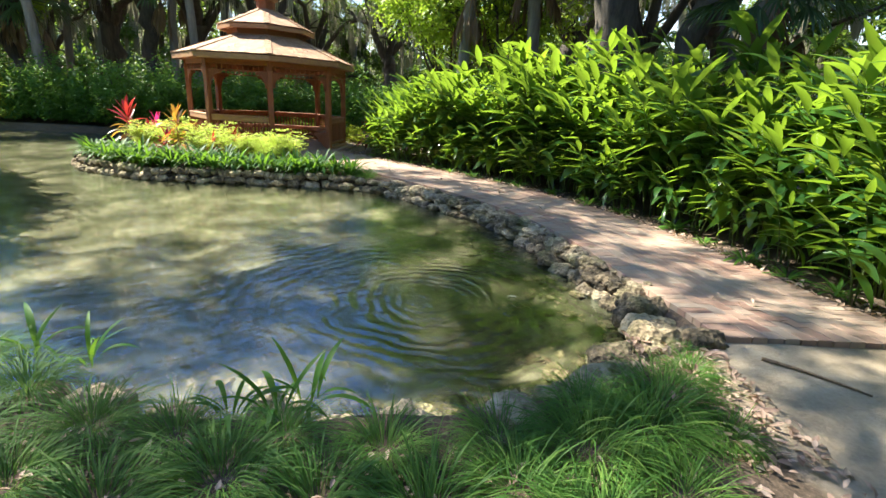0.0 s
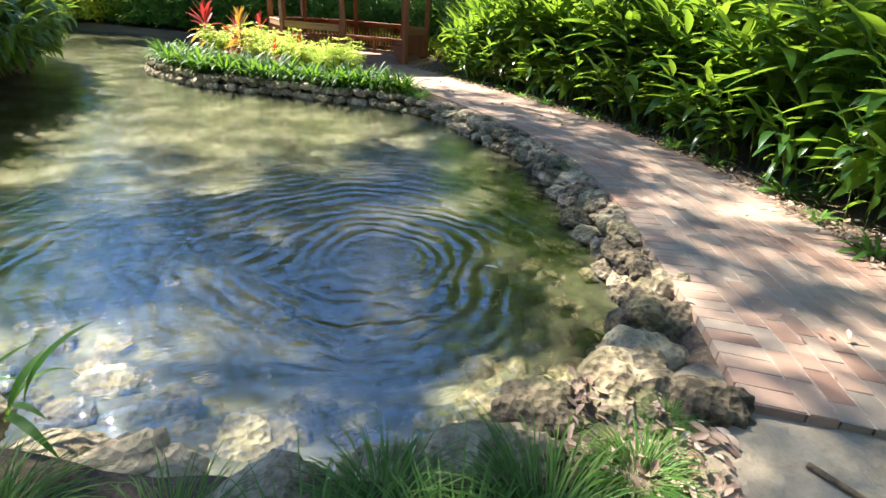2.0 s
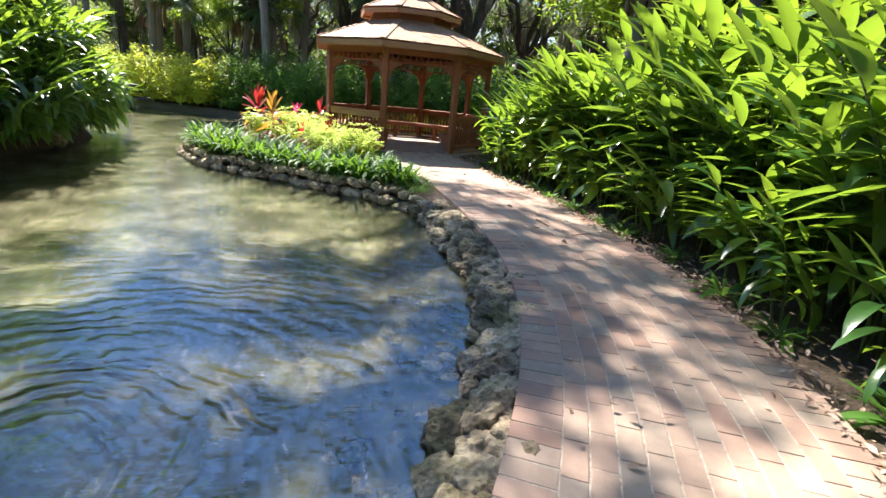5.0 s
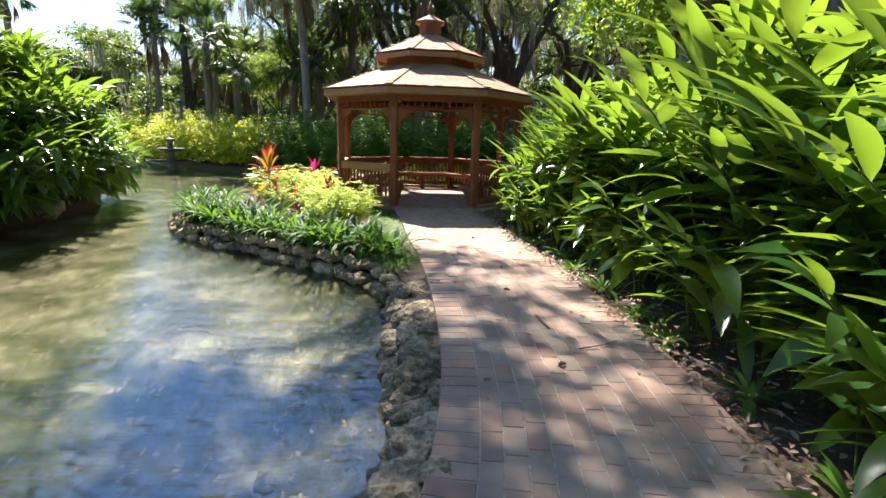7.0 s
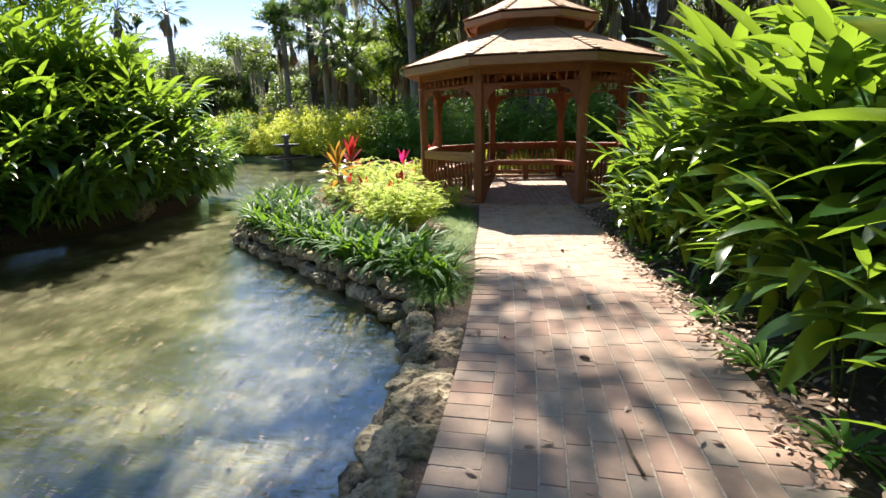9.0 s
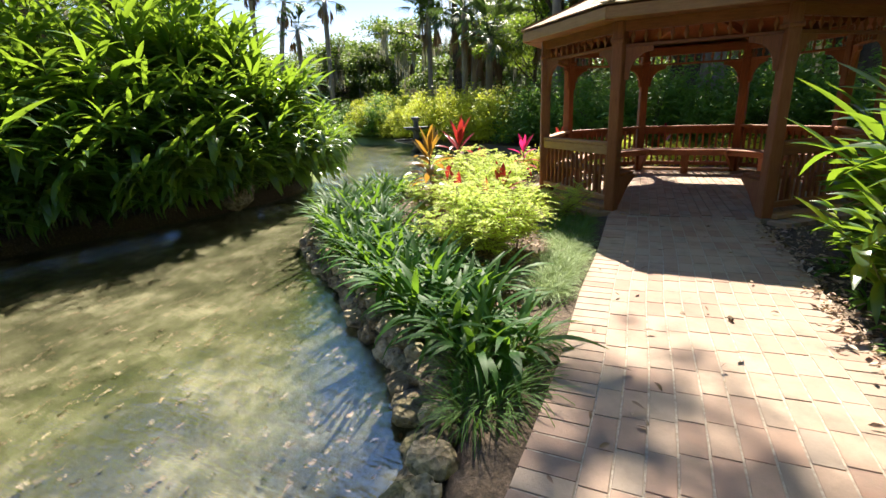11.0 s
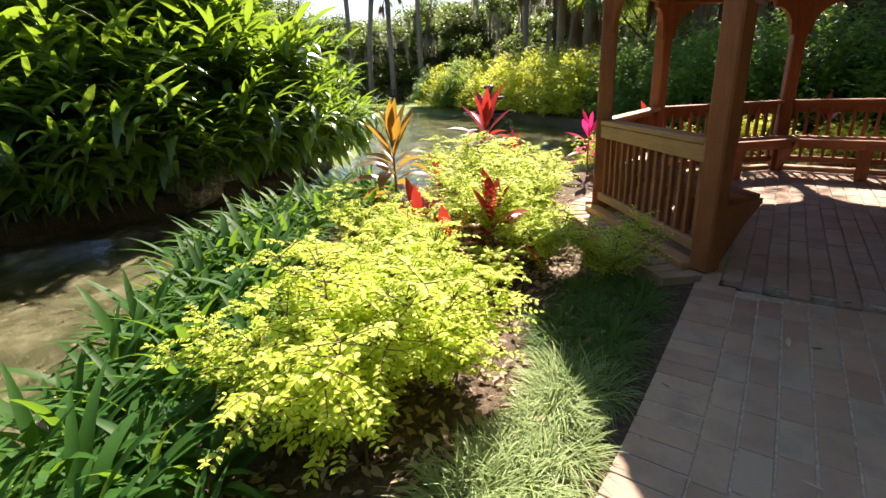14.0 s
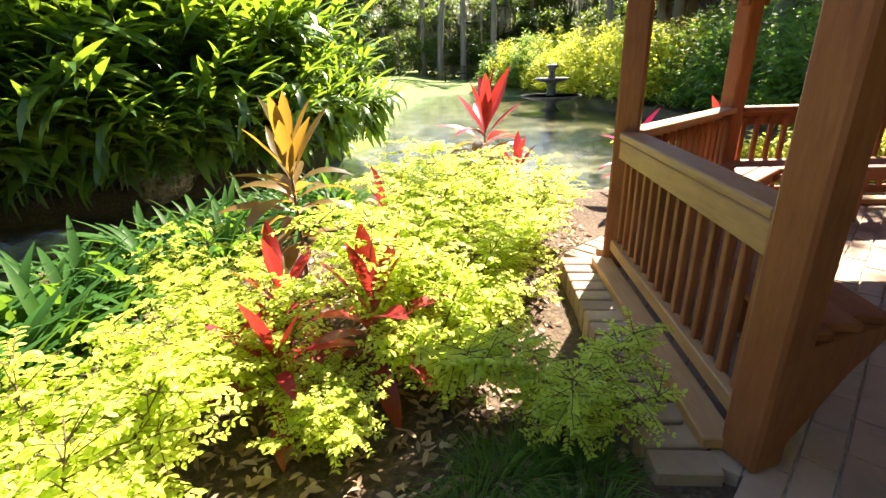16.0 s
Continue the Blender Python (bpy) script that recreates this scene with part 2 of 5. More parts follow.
def ground_material():
    m, n, l, b = material("ground", 0.95)
    pos = world_pos(n)
    a = noise_node(n, l, 1.6, 6, rough=0.65, vec=pos)
    f = noise_node(n, l, 38, 6, rough=0.75, vec=pos)
    v = n.new("ShaderNodeTexVoronoi")
    v.inputs["Scale"].default_value = 24
    l.new(pos, v.inputs["Vector"])
    soil = colours(n, l, f.outputs["Fac"], [(0.3, (0.03, 0.022, 0.015)), (0.55, (0.11, 0.075, 0.05)), (0.75, (0.26, 0.185, 0.13))])
    sand = colours(n, l, maths(n, l, "ADD", maths(n, l, "MULTIPLY", a.outputs["Fac"], 0.7), maths(n, l, "MULTIPLY", f.outputs["Fac"], 0.3)), [(0.35, (0.2, 0.15, 0.1)), (0.55, (0.36, 0.29, 0.21)), (0.7, (0.46, 0.39, 0.3))])
    lawn = colours(n, l, f.outputs["Fac"], [(0.3, (0.06, 0.1, 0.02)), (0.7, (0.2, 0.27, 0.06))])
    bed = colours(n, l, a.outputs["Fac"], [(0.4, (0.05, 0.048, 0.028)), (0.5, (0.175, 0.155, 0.105)), (0.63, (0.42, 0.37, 0.275))])
    mid = noise_node(n, l, 8.5, 6, rough=0.7, vec=pos)
    bed = mixed(n, l, colours(n, l, mid.outputs["Fac"], [(0.4, (0.7, 0.7, 0.7)), (0.56, (0, 0, 0))]), bed, (0.07, 0.07, 0.032))
    bed = mixed(n, l, maths(n, l, "MULTIPLY", f.outputs["Fac"], 0.6), bed, (0.07, 0.06, 0.03))
    sm = n.new("ShaderNodeAttribute")
    sm.attribute_name = "sand"
    lm = n.new("ShaderNodeAttribute")
    lm.attribute_name = "lawn"
    wob = maths(n, l, "ADD", sm.outputs["Fac"], maths(n, l, "MULTIPLY", maths(n, l, "SUBTRACT", a.outputs["Fac"], 0.5), 0.9))
    c = mixed(n, l, colours(n, l, wob, [(0.35, (0, 0, 0)), (0.6, (1, 1, 1))]), soil, sand)
    c = mixed(n, l, lm.outputs["Fac"], c, lawn)
    sep = n.new("ShaderNodeSeparateXYZ")
    l.new(pos, sep.inputs[0])
    under = colours(n, l, maths(n, l, "MULTIPLY", maths(n, l, "ADD", sep.outputs["Z"], 0.5), 2.5), [(0.4, (1, 1, 1)), (0.62, (0, 0, 0))])
    c = mixed(n, l, under, c, bed)
    l.new(c, b.inputs["Base Color"])
    bump(n, l, b, maths(n, l, "ADD", f.outputs["Fac"], maths(n, l, "MULTIPLY", v.outputs["Distance"], 0.5)), 0.7, 0.02)
    return m


GROUND = ground_material()
SPRING = (-0.1, 4.15)


def water_material():
    m, n, l, b = material("pond_water", 0.02)
    pos = world_pos(n)
    sub = n.new("ShaderNodeVectorMath")
    sub.operation = "SUBTRACT"
    sub.inputs[1].default_value = (SPRING[0], SPRING[1], -0.28)
    l.new(pos, sub.inputs[0])
    ln = n.new("ShaderNodeVectorMath")
    ln.operation = "LENGTH"
    l.new(sub.outputs[0], ln.inputs[0])
    d = ln.outputs["Value"]
    wob = noise_node(n, l, 1.3, 3, vec=pos)
    dd = maths(n, l, "ADD", d, maths(n, l, "MULTIPLY", wob.outputs["Fac"], 0.75))
    boil0 = noise_node(n, l, 2.0, 3, vec=pos)
    ring = maths(n, l, "SINE", maths(n, l, "MULTIPLY", dd, 38.0))
    fade = maths(n, l, "POWER", 2.718, maths(n, l, "MULTIPLY", d, -0.8))
    ring = maths(n, l, "MULTIPLY", ring, maths(n, l, "MULTIPLY", maths(n, l, "MULTIPLY", fade, 1.5), boil0.outputs["Fac"]))
    calm = n.new("ShaderNodeMapRange")
    calm.inputs[1].default_value, calm.inputs[2].default_value = 0.1, 0.75
    l.new(d, calm.inputs[0])
    ring = maths(n, l, "MULTIPLY", ring, calm.outputs[0])
    boil = noise_node(n, l, 9, 4, vec=pos)
    fade2 = maths(n, l, "POWER", 2.718, maths(n, l, "MULTIPLY", d, -2.6))
    boil = maths(n, l, "MULTIPLY", boil.outputs["Fac"], maths(n, l, "MULTIPLY", fade2, 2.4))
    mp = n.new("ShaderNodeMapping")
    mp.vector_type = "TEXTURE"
    mp.inputs["Scale"].default_value, mp.inputs["Rotation"].default_value = (1.0, 0.28, 1), (0, 0, radians(40))
    l.new(pos, mp.inputs["Vector"])
    small = noise_node(n, l, 2.6, 4, vec=mp.outputs["Vector"])
    tiny = noise_node(n, l, 8.5, 3, vec=mp.outputs["Vector"])
    h = maths(n, l, "ADD", maths(n, l, "ADD", ring, boil), maths(n, l, "MULTIPLY", small.outputs["Fac"], 1.0))
    h = maths(n, l, "ADD", h, maths(n, l, "MULTIPLY", tiny.outputs["Fac"], 0.45))
    q = n.new("ShaderNodeBump")
    q.inputs["Strength"].default_value, q.inputs["Distance"].default_value = 1.0, 0.012
    l.new(h, q.inputs["Height"])
    fr = n.new("ShaderNodeFresnel")
    fr.inputs["IOR"].default_value = 2.15
    gl = n.new("ShaderNodeBsdfGlossy")
    gl.inputs["Color"].default_value, gl.inputs["Roughness"].default_value = (0.74, 0.92, 1.0, 1), 0.0
    re = n.new("ShaderNodeBsdfRefraction")
    re.inputs["Color"].default_value, re.inputs["Roughness"].default_value, re.inputs["IOR"].default_value = (0.8, 0.86, 0.76, 1), 0.0, 1.33
    for s in (fr, gl, re):
        l.new(q.outputs["Normal"], s.inputs["Normal"])
    mx = n.new("ShaderNodeMixShader")
    l.new(fr.outputs[0], mx.inputs[0])
    l.new(re.outputs[0], mx.inputs[1])
    l.new(gl.outputs[0], mx.inputs[2])
    l.new(mx.outputs[0], n["Material Output"].inputs["Surface"])
    return m


WATER = water_material()
CASTSTONE, _n, _l, _b = material("dark_cast_stone", 0.4)
_t = noise_node(_n, _l, 9, 5)
_l.new(colours(_n, _l, _t.outputs["Fac"], [(0.35, (0.05, 0.05, 0.055)), (0.7, (0.2, 0.2, 0.21))]), _b.inputs["Base Color"])
IRON, _n, _l, _b = material("black_iron", 0.45, 0.6)
_b.inputs["Base Color"].default_value = (0.03, 0.03, 0.032, 1)
_t = noise_node(_n, _l, 30, 3)
bump(_n, _l, _b, _t.outputs["Fac"], 0.2, 0.004)

# ---- mesh helpers ----


class Geo:
    """Gathers vertices and faces for one mesh."""

    def __init__(self):
        self.v, self.f, self.n = [], [], 0

    def faces(self, faces, mi):
        """Faces given by whole vertex numbers, kept by their count of corners."""
        by = {}
        for f in faces:
            by.setdefault(len(f), []).append(f)
        for k, fs in by.items():
            self.f.append((np.array(fs, dtype=np.int32), mi))

    def add(self, verts, faces, mi=0):
        self.v.append(np.asarray(verts, float).reshape(-1, 3))
        self.faces([tuple(i + self.n for i in f) for f in faces], mi)
        self.n += len(self.v[-1])

    def scatter(self, tv, tf, mats, pos, mi=0):
        """Copies of a template, turned by mats (n, 3, 3) and moved to pos (n, 3)."""
        mats, pos = np.asarray(mats), np.asarray(pos, float)
        if not len(pos):
            return
        vs = np.einsum("nij,kj->nki", mats, tv) + pos[:, None, :]
        k = len(tv)
        self.v.append(vs.reshape(-1, 3))
        offs = self.n + k * np.arange(len(pos), dtype=np.int32)
        by = {}
        for f in tf:
            by.setdefault(len(f), []).append(f)
        for c, fs in by.items():
            self.f.append(((np.array(fs, dtype=np.int32)[None] + offs[:, None, None]).reshape(-1, c), mi))
        self.n += k * len(pos)

    def tube(self, pts, radii, sides=8, mi=0, cap=True):
        pts = np.asarray(pts, float)
        rings = []
        for i, p in enumerate(pts):
            d = pts[min(i + 1, len(pts) - 1)] - pts[max(i - 1, 0)]
            d = d / (np.linalg.norm(d) + 1e-9)
            a = np.cross(d, (0.31, 0.95, 0.05) if abs(d[2]) > 0.8 else (0, 0, 1.0))
            a /= np.linalg.norm(a)
            b = np.cross(d, a)
            rings.append([p + radii[i] * (math.cos(t) * a + math.sin(t) * b) for t in np.arange(sides) * 2 * math.pi / sides])
        fs = [(i * sides + j, i * sides + (j + 1) % sides, (i + 1) * sides + (j + 1) % sides, (i + 1) * sides + j) for i in range(len(pts) - 1) for j in range(sides)]
        if cap:
            fs += [tuple(range(sides))[::-1], tuple((len(pts) - 1) * sides + j for j in range(sides))]
        self.add(np.array(rings), fs, mi)

    def box(self, size, m=None, mi=0, bevel=0.0):
        """A box of that size centred at the origin, moved by m, with chamfered edges."""
        bm = bmesh.new()
        bmesh.ops.create_cube(bm, size=1.0, matrix=Matrix.Diagonal((*size, 1)))
        if bevel:
            bmesh.ops.bevel(bm, geom=bm.edges[:], offset=bevel, segments=1, affect="EDGES")
        m = m or Matrix()
        bm.verts.index_update()
        self.add([m @ v.co for v in bm.verts], [tuple(v.index for v in f.verts) for f in bm.faces], mi)
        bm.free()

    def mesh(self, name, *mats, smooth=True):
        me = bpy.data.meshes.new(name)
        v = np.concatenate(self.v) if self.v else np.zeros((0, 3))
        tot = np.concatenate([np.full(len(f), f.shape[1], dtype=np.int32) for f, mi in self.f])
        me.vertices.add(len(v))
        me.vertices.foreach_set("co", v.astype(np.float32).ravel())
        me.loops.add(int(tot.sum()))
        me.loops.foreach_set("vertex_index", np.concatenate([f.ravel() for f, mi in self.f]))
        me.polygons.add(len(tot))
        me.polygons.foreach_set("loop_start", np.concatenate(([0], np.cumsum(tot)[:-1])).astype(np.int32))
        me.polygons.foreach_set("material_index", np.concatenate([np.full(len(f), mi, dtype=np.int32) for f, mi in self.f]))
        me.polygons.foreach_set("use_smooth", np.full(len(tot), smooth))
        for m in mats:
            me.materials.append(m)
        me.update(calc_edges=True)
        me.validate()
        return me


def thing(name, label, category, m=None, group="", kind=""):
    ob = new(name)
    ob.empty_display_size = 0.1
    if m is not None:
        ob.matrix_world = m
    return tagged(ob, label, category, group, kind)


def child(name, mesh, parent, m=None, label="", kind=""):
    ob = new(name, mesh)
    ob.parent = parent
    if m is not None:
        ob.matrix_basis = m
    return tagged(ob, label, kind=kind)


def turned(yaw, pitch, roll=0.0, size=1.0, wide=1.0):
    """3 x 3: a template along +y turned to that yaw (0 is +y), pitch up and roll, in radians."""
    cy, sy, cp, sp, cr, sr = math.cos(yaw), math.sin(yaw), math.cos(pitch), math.sin(pitch), math.cos(roll), math.sin(roll)
    z = np.array([[cy, -sy, 0], [sy, cy, 0], [0, 0, 1.0]])
    x = np.array([[1, 0, 0], [0, cp, -sp], [0, sp, cp]])
    y = np.array([[cr, 0, sr], [0, 1, 0], [-sr, 0, cr]])
    return z @ x @ y @ np.diag([size * wide, size, size])


def turned_many(yaw, pitch, roll, size):
    """The same for arrays: n matrices."""
    cy, sy, cp, sp, cr, sr = np.cos(yaw), np.sin(yaw), np.cos(pitch), np.sin(pitch), np.cos(roll), np.sin(roll)
    o, i = np.zeros_like(yaw), np.ones_like(yaw)
    z = np.array([[cy, -sy, o], [sy, cy, o], [o, o, i]]).transpose(2, 0, 1)
    x = np.array([[i, o, o], [o, cp, -sp], [o, sp, cp]]).transpose(2, 0, 1)
    y = np.array([[cr, o, sr], [o, i, o], [-sr, o, cr]]).transpose(2, 0, 1)
    return (z @ x @ y) * size[:, None, None]


def leaf_template(length=1.0, width=0.2, droop=0.3, segs=5, fold=0.25, stalk=0.0, tip=1.0, widest=0.4):
    """A leaf along +y that bends down by droop, folded at the midrib."""
    vs, fs = [], []
    for i in range(segs + 1):
        s = i / segs
        ang = -droop * s
        y = length * (s if abs(droop) < 1e-3 else math.sin(droop * s) / droop)
        z = length * (0 if abs(droop) < 1e-3 else -(1 - math.cos(droop * s)) / droop)
        q = max(0.0, (s - stalk) / (1 - stalk))
        w = width * 0.5 * (math.sin(math.pi * min(1, q ** (math.log(0.5) / math.log(widest)))) ** 0.8) if 0 < q < 1 else (0.008 * length if i == 0 else 0.004 * length)
        vs += [(-w, y, z + fold * w), (0, y, z), (w, y, z + fold * w)]
    for i in range(segs):
        a = 3 * i
        fs += [(a, a + 1, a + 4, a + 3), (a + 1, a + 2, a + 5, a + 4)]
    return np.array(vs), fs


def smooth_line(points, step):
    """Points at even steps along a smooth curve through the given ones, with arc length."""
    p = [np.array(q, float) for q in points]
    p = [2 * p[0] - p[1], *p, 2 * p[-1] - p[-2]]
    out = []
    for i in range(1, len(p) - 2):
        for t in np.linspace(0, 1, 24, endpoint=False):
            a, b, c, d = p[i - 1 : i + 3]
            out.append(0.5 * (2 * b + (c - a) * t + (2 * a - 5 * b + 4 * c - d) * t * t + (3 * b - a - 3 * c + d) * t ** 3))
    out.append(p[-2])
    out = np.array(out)
    s = np.concatenate(([0], np.cumsum(np.linalg.norm(np.diff(out, axis=0), axis=1))))
    q = np.arange(0, s[-1], step)
    return np.stack([np.interp(q, s, out[:, i]) for i in range(out.shape[1])], 1), q


# ---- the plan ----
WATER_Z = -0.28
POND = [(1.58, 3.4), (1.25, 2.95), (0.7, 2.5), (-0.1, 2.25), (-1.1, 2.15), (-2.4, 2.25), (-4.0, 2.6), (-5.3, 3.2), (-6.4, 4.5), (-7.3, 5.8), (-8.1, 7.0), (-8.8, 8.1),
        (-9.6, 9.1), (-10.6, 9.8), (-12.2, 10.25), (-14, 10.7), (-19, 10.3), (-26, 10.8), (-27.5, 12.5), (-26.5, 13.8), (-22.5, 15.5), (-17.4, 16.9), (-14, 17.2), (-11.5, 17.4),
        (-9.6, 16.2), (-8.8, 14.2), (-8.7, 12.2), (-8.35, 10.7), (-7.6, 9.95), (-6.5, 9.45), (-5.4, 9.3), (-4.1, 9.42), (-2.85, 9.5), (-1.9, 9.5), (-1.2, 9.1), (-0.5, 8.4),
        (0.1, 7.8), (0.62, 7.15), (1.0, 6.3), (1.3, 5.4), (1.5, 4.6), (1.62, 4.0)]
SHORE, _ = smooth_line([*POND, POND[0]], 0.12)


def shore_distance(x, y):
    """Distance from the water's edge: negative over the pond. Arrays in, array out."""
    x, y = np.asarray(x, float), np.asarray(y, float)
    flat = np.stack([x.ravel(), y.ravel()], 1)
    best = np.full(len(flat), 1e9)
    inside = np.zeros(len(flat), bool)
    for (ax, ay), (bx, by) in zip(SHORE, np.roll(SHORE, -1, axis=0)):
        d = np.array([bx - ax, by - ay])
        t = np.clip(((flat - (ax, ay)) @ d) / (d @ d + 1e-12), 0, 1)
        best = np.minimum(best, ((flat - (ax, ay) - t[:, None] * d) ** 2).sum(1))
        cross = ((ay > flat[:, 1]) != (by > flat[:, 1])) & (flat[:, 0] < (bx - ax) * (flat[:, 1] - ay) / (by - ay + 1e-12) + ax)
        inside ^= cross
    return (np.sqrt(best) * np.where(inside, -1, 1)).reshape(x.shape)


def step(a, b, v):
    t = np.clip((v - a) / (b - a), 0, 1)
    return t * t * (3 - 2 * t)


def land_z(x, y):
    """Height of the trodden land: level, but for the rise at the start of the walk."""
    x, y = np.asarray(x, float), np.asarray(y, float)
    return 0.1 * step(4.4, 2.7, y) * step(-5, -1, x)


LEFT = [(1.9, 2.95), (1.87, 3.7), (1.77, 4.4), (1.62, 5.2), (1.42, 5.95), (1.12, 6.7), (0.74, 7.4), (0.25, 8.1), (-0.3, 8.75), (-0.95, 9.45), (-1.75, 10.25), (-2.6, 11.03), (-3.4, 11.82), (-4.64, 12.97)]
WIDTH = 1.615
EDGE, EDGE_S = smooth_line(LEFT, 0.05)
TAN = np.gradient(EDGE, axis=0)
TAN /= np.linalg.norm(TAN, axis=1)[:, None]
RIGHTWARD = np.stack([TAN[:, 1], -TAN[:, 0]], 1)


def path_at(s, u):
    """The place on the path s metres along its pond-side edge and u metres across, with its heading."""
    p = [np.interp(s, EDGE_S, EDGE[:, i]) for i in (0, 1)]
    r = [np.interp(s, EDGE_S, RIGHTWARD[:, i]) for i in (0, 1)]
    x, y = p[0] + u * r[0], p[1] + u * r[1]
    return x, y, math.atan2(r[1], r[0])


GAZ = Vector((-5.504, 15.134, 0.0))
TH0 = radians(290.47)


def corner(k, r, z=0.0):
    a = TH0 - k * math.pi / 4
    return Vector((GAZ.x + r * math.cos(a), GAZ.y + r * math.sin(a), z))


def bed_dip(x, y):
    """How far the soil of the bed falls away at the foot of the gazebo's kerb."""
    x, y = np.asarray(x, float), np.asarray(y, float)
    return 0.1 * step(3.25, 2.8, np.hypot(x - GAZ.x, y - GAZ.y)) * step(-4.6, -4.9, x) * step(15.5, 14.5, y)


# ---- ground, water ----
rng = np.random.default_rng(5)


def axis(lo, hi, fine, far):
    a = list(np.arange(lo, hi + fine, fine))
    d, right, left = fine, a[-1], a[0]
    up, down = [], []
    while right < far:
        d *= 1.22
        right += d
        up.append(right)
    d = fine
    while left > -far:
        d *= 1.22
        left -= d
        down.append(left)
    return np.array(down[::-1] + a + up)


gx, gy = axis(-12, 5, 0.11, 400), axis(-1, 17.5, 0.11, 400)
X, Y = np.meshgrid(gx, gy)
near = (X > -32) & (X < 8) & (Y > -3) & (Y < 22)
D = np.full(X.shape, 30.0)
D[near] = shore_distance(X[near], Y[near])
wav = np.array([noise.noise((x * 0.7, y * 0.7, 0.3)) + 0.5 * noise.noise((x * 3.1, y * 3.1, 4.0)) for x, y in zip(X[near], Y[near])])
N = np.zeros(X.shape)
N[near] = wav
deep = 0.42 + 0.5 * np.exp(-((X - SPRING[0]) ** 2 + (Y - SPRING[1]) ** 2) / 0.8) + 0.1 * N
LAND = land_z(X, Y) - 0.05 + 0.025 * N * step(0.3, 1.0, D)
LEFTBANK = step(-4.5, -7.5, X) * step(11.5, 9.0, Y) * step(0.3, 1.6, D)
LAND = LAND - bed_dip(X, Y) + 0.35 * LEFTBANK + 0.25 * step(2.0, 6.0, D) * step(14, 17.5, Y) * (X < -6)
Z = WATER_Z - 0.06 - (deep - 0.06) * step(0.1, -0.9, D)
Z = Z + (LAND - Z) * step(0.06, 0.26, D)
geo = Geo()
nx = len(gx)
idx = np.arange(X.size).reshape(X.shape)
quads = np.stack([idx[:-1, :-1], idx[:-1, 1:], idx[1:, 1:], idx[1:, :-1]], -1).reshape(-1, 4)
geo.v, geo.n = [np.stack([X, Y, Z], -1).reshape(-1, 3)], X.size
geo.f = [(quads.astype(np.int32), 0)]
ground_mesh = geo.mesh("ground", GROUND)
SANDY = step(3.35, 2.95, Y + 0.12 * (X - 2.5)) * step(1.25, 1.75, X + 0.25 * (Y - 2.2) + 0.1 * N)
LAWN = step(-10, -13, X) * step(18, 14, Y)
for key, values in (("sand", SANDY), ("lawn", LAWN)):
    at = ground_mesh.attributes.new(key, "FLOAT", "POINT")
    at.data.foreach_set("value", values.astype(np.float32).ravel())
tagged(new("ground", ground_mesh), "brown soil and sand with a clear shallow pond basin", "ground", kind="structure")

ring = [np.array(p) for p in SHORE[::2]]
cen = [np.roll(ring, -1, axis=0)[i] - np.roll(ring, 1, axis=0)[i] for i in range(len(ring))]
outer = [(p[0] + 0.18 * t[1] / np.hypot(*t), p[1] - 0.18 * t[0] / np.hypot(*t)) for p, t in zip(ring, cen)]
sign = 1 if shore_distance([outer[10][0]], [outer[10][1]])[0] > 0 else -1
outer = [(p[0] + sign * 0.18 * t[1] / np.hypot(*t), p[1] - sign * 0.18 * t[0] / np.hypot(*t)) for p, t in zip(ring, cen)]
bm = bmesh.new()
face = bm.faces.new([bm.verts.new((x, y, WATER_Z)) for x, y in outer])
bmesh.ops.triangulate(bm, faces=[face])
bmesh.ops.recalc_face_normals(bm, faces=bm.faces[:])
if sum(f.normal.z for f in bm.faces) < 0:
    bmesh.ops.reverse_faces(bm, faces=bm.faces[:])
water_mesh = bpy.data.meshes.new("water")
bm.to_mesh(water_mesh)
bm.free()
water_mesh.materials.append(WATER)
pond = tagged(new("water", water_mesh), "clear rippled pond water over a pale silty bed", "pond", kind="structure")
pond.visible_shadow = False

# ---- gazebo ----


def seg_box(a, b, w, h, mi=0, geo_=None, bevel=0.006, z=None, ends=0.0):
    """A bar from a to b, w wide and h high, in geo_ or a new one."""
    g = geo_ or Geo()
    a, b = Vector(a), Vector(b)
    d = b - a
    m = Matrix.Translation((a + b) / 2) @ d.to_track_quat("Y", "Z").to_matrix().to_4x4()
    g.box((w, d.length + ends, h), m, mi, bevel)
    return g


def bar(name, a, b, w, h, mat, parent, label="", bevel=0.006, ends=0.0):
    """A timber of its own, its grain along its length."""
    a, b = Vector(a), Vector(b)
    d = b - a
    g = Geo()
    g.box((w, h, d.length + ends), None, 0, bevel)
    up = "Y" if abs(d.normalized().z) < 0.9 else "X"
    q = d.to_track_quat("Z", up)
    return child(name, g.mesh(name, mat, smooth=False), parent, parent.matrix_world.inverted() @ Matrix.Translation((a + b) / 2) @ q.to_matrix().to_4x4(), label)


RP, POST_TOP, RAIL_Z = 2.19, 2.25, 0.86
gazebo = thing("gazebo", "octagonal red-stained cedar gazebo with a two-tier shingled roof", "gazebo", Matrix.Translation(GAZ))
bpy.context.view_layer.update()
GINV = Matrix.Translation(-GAZ)

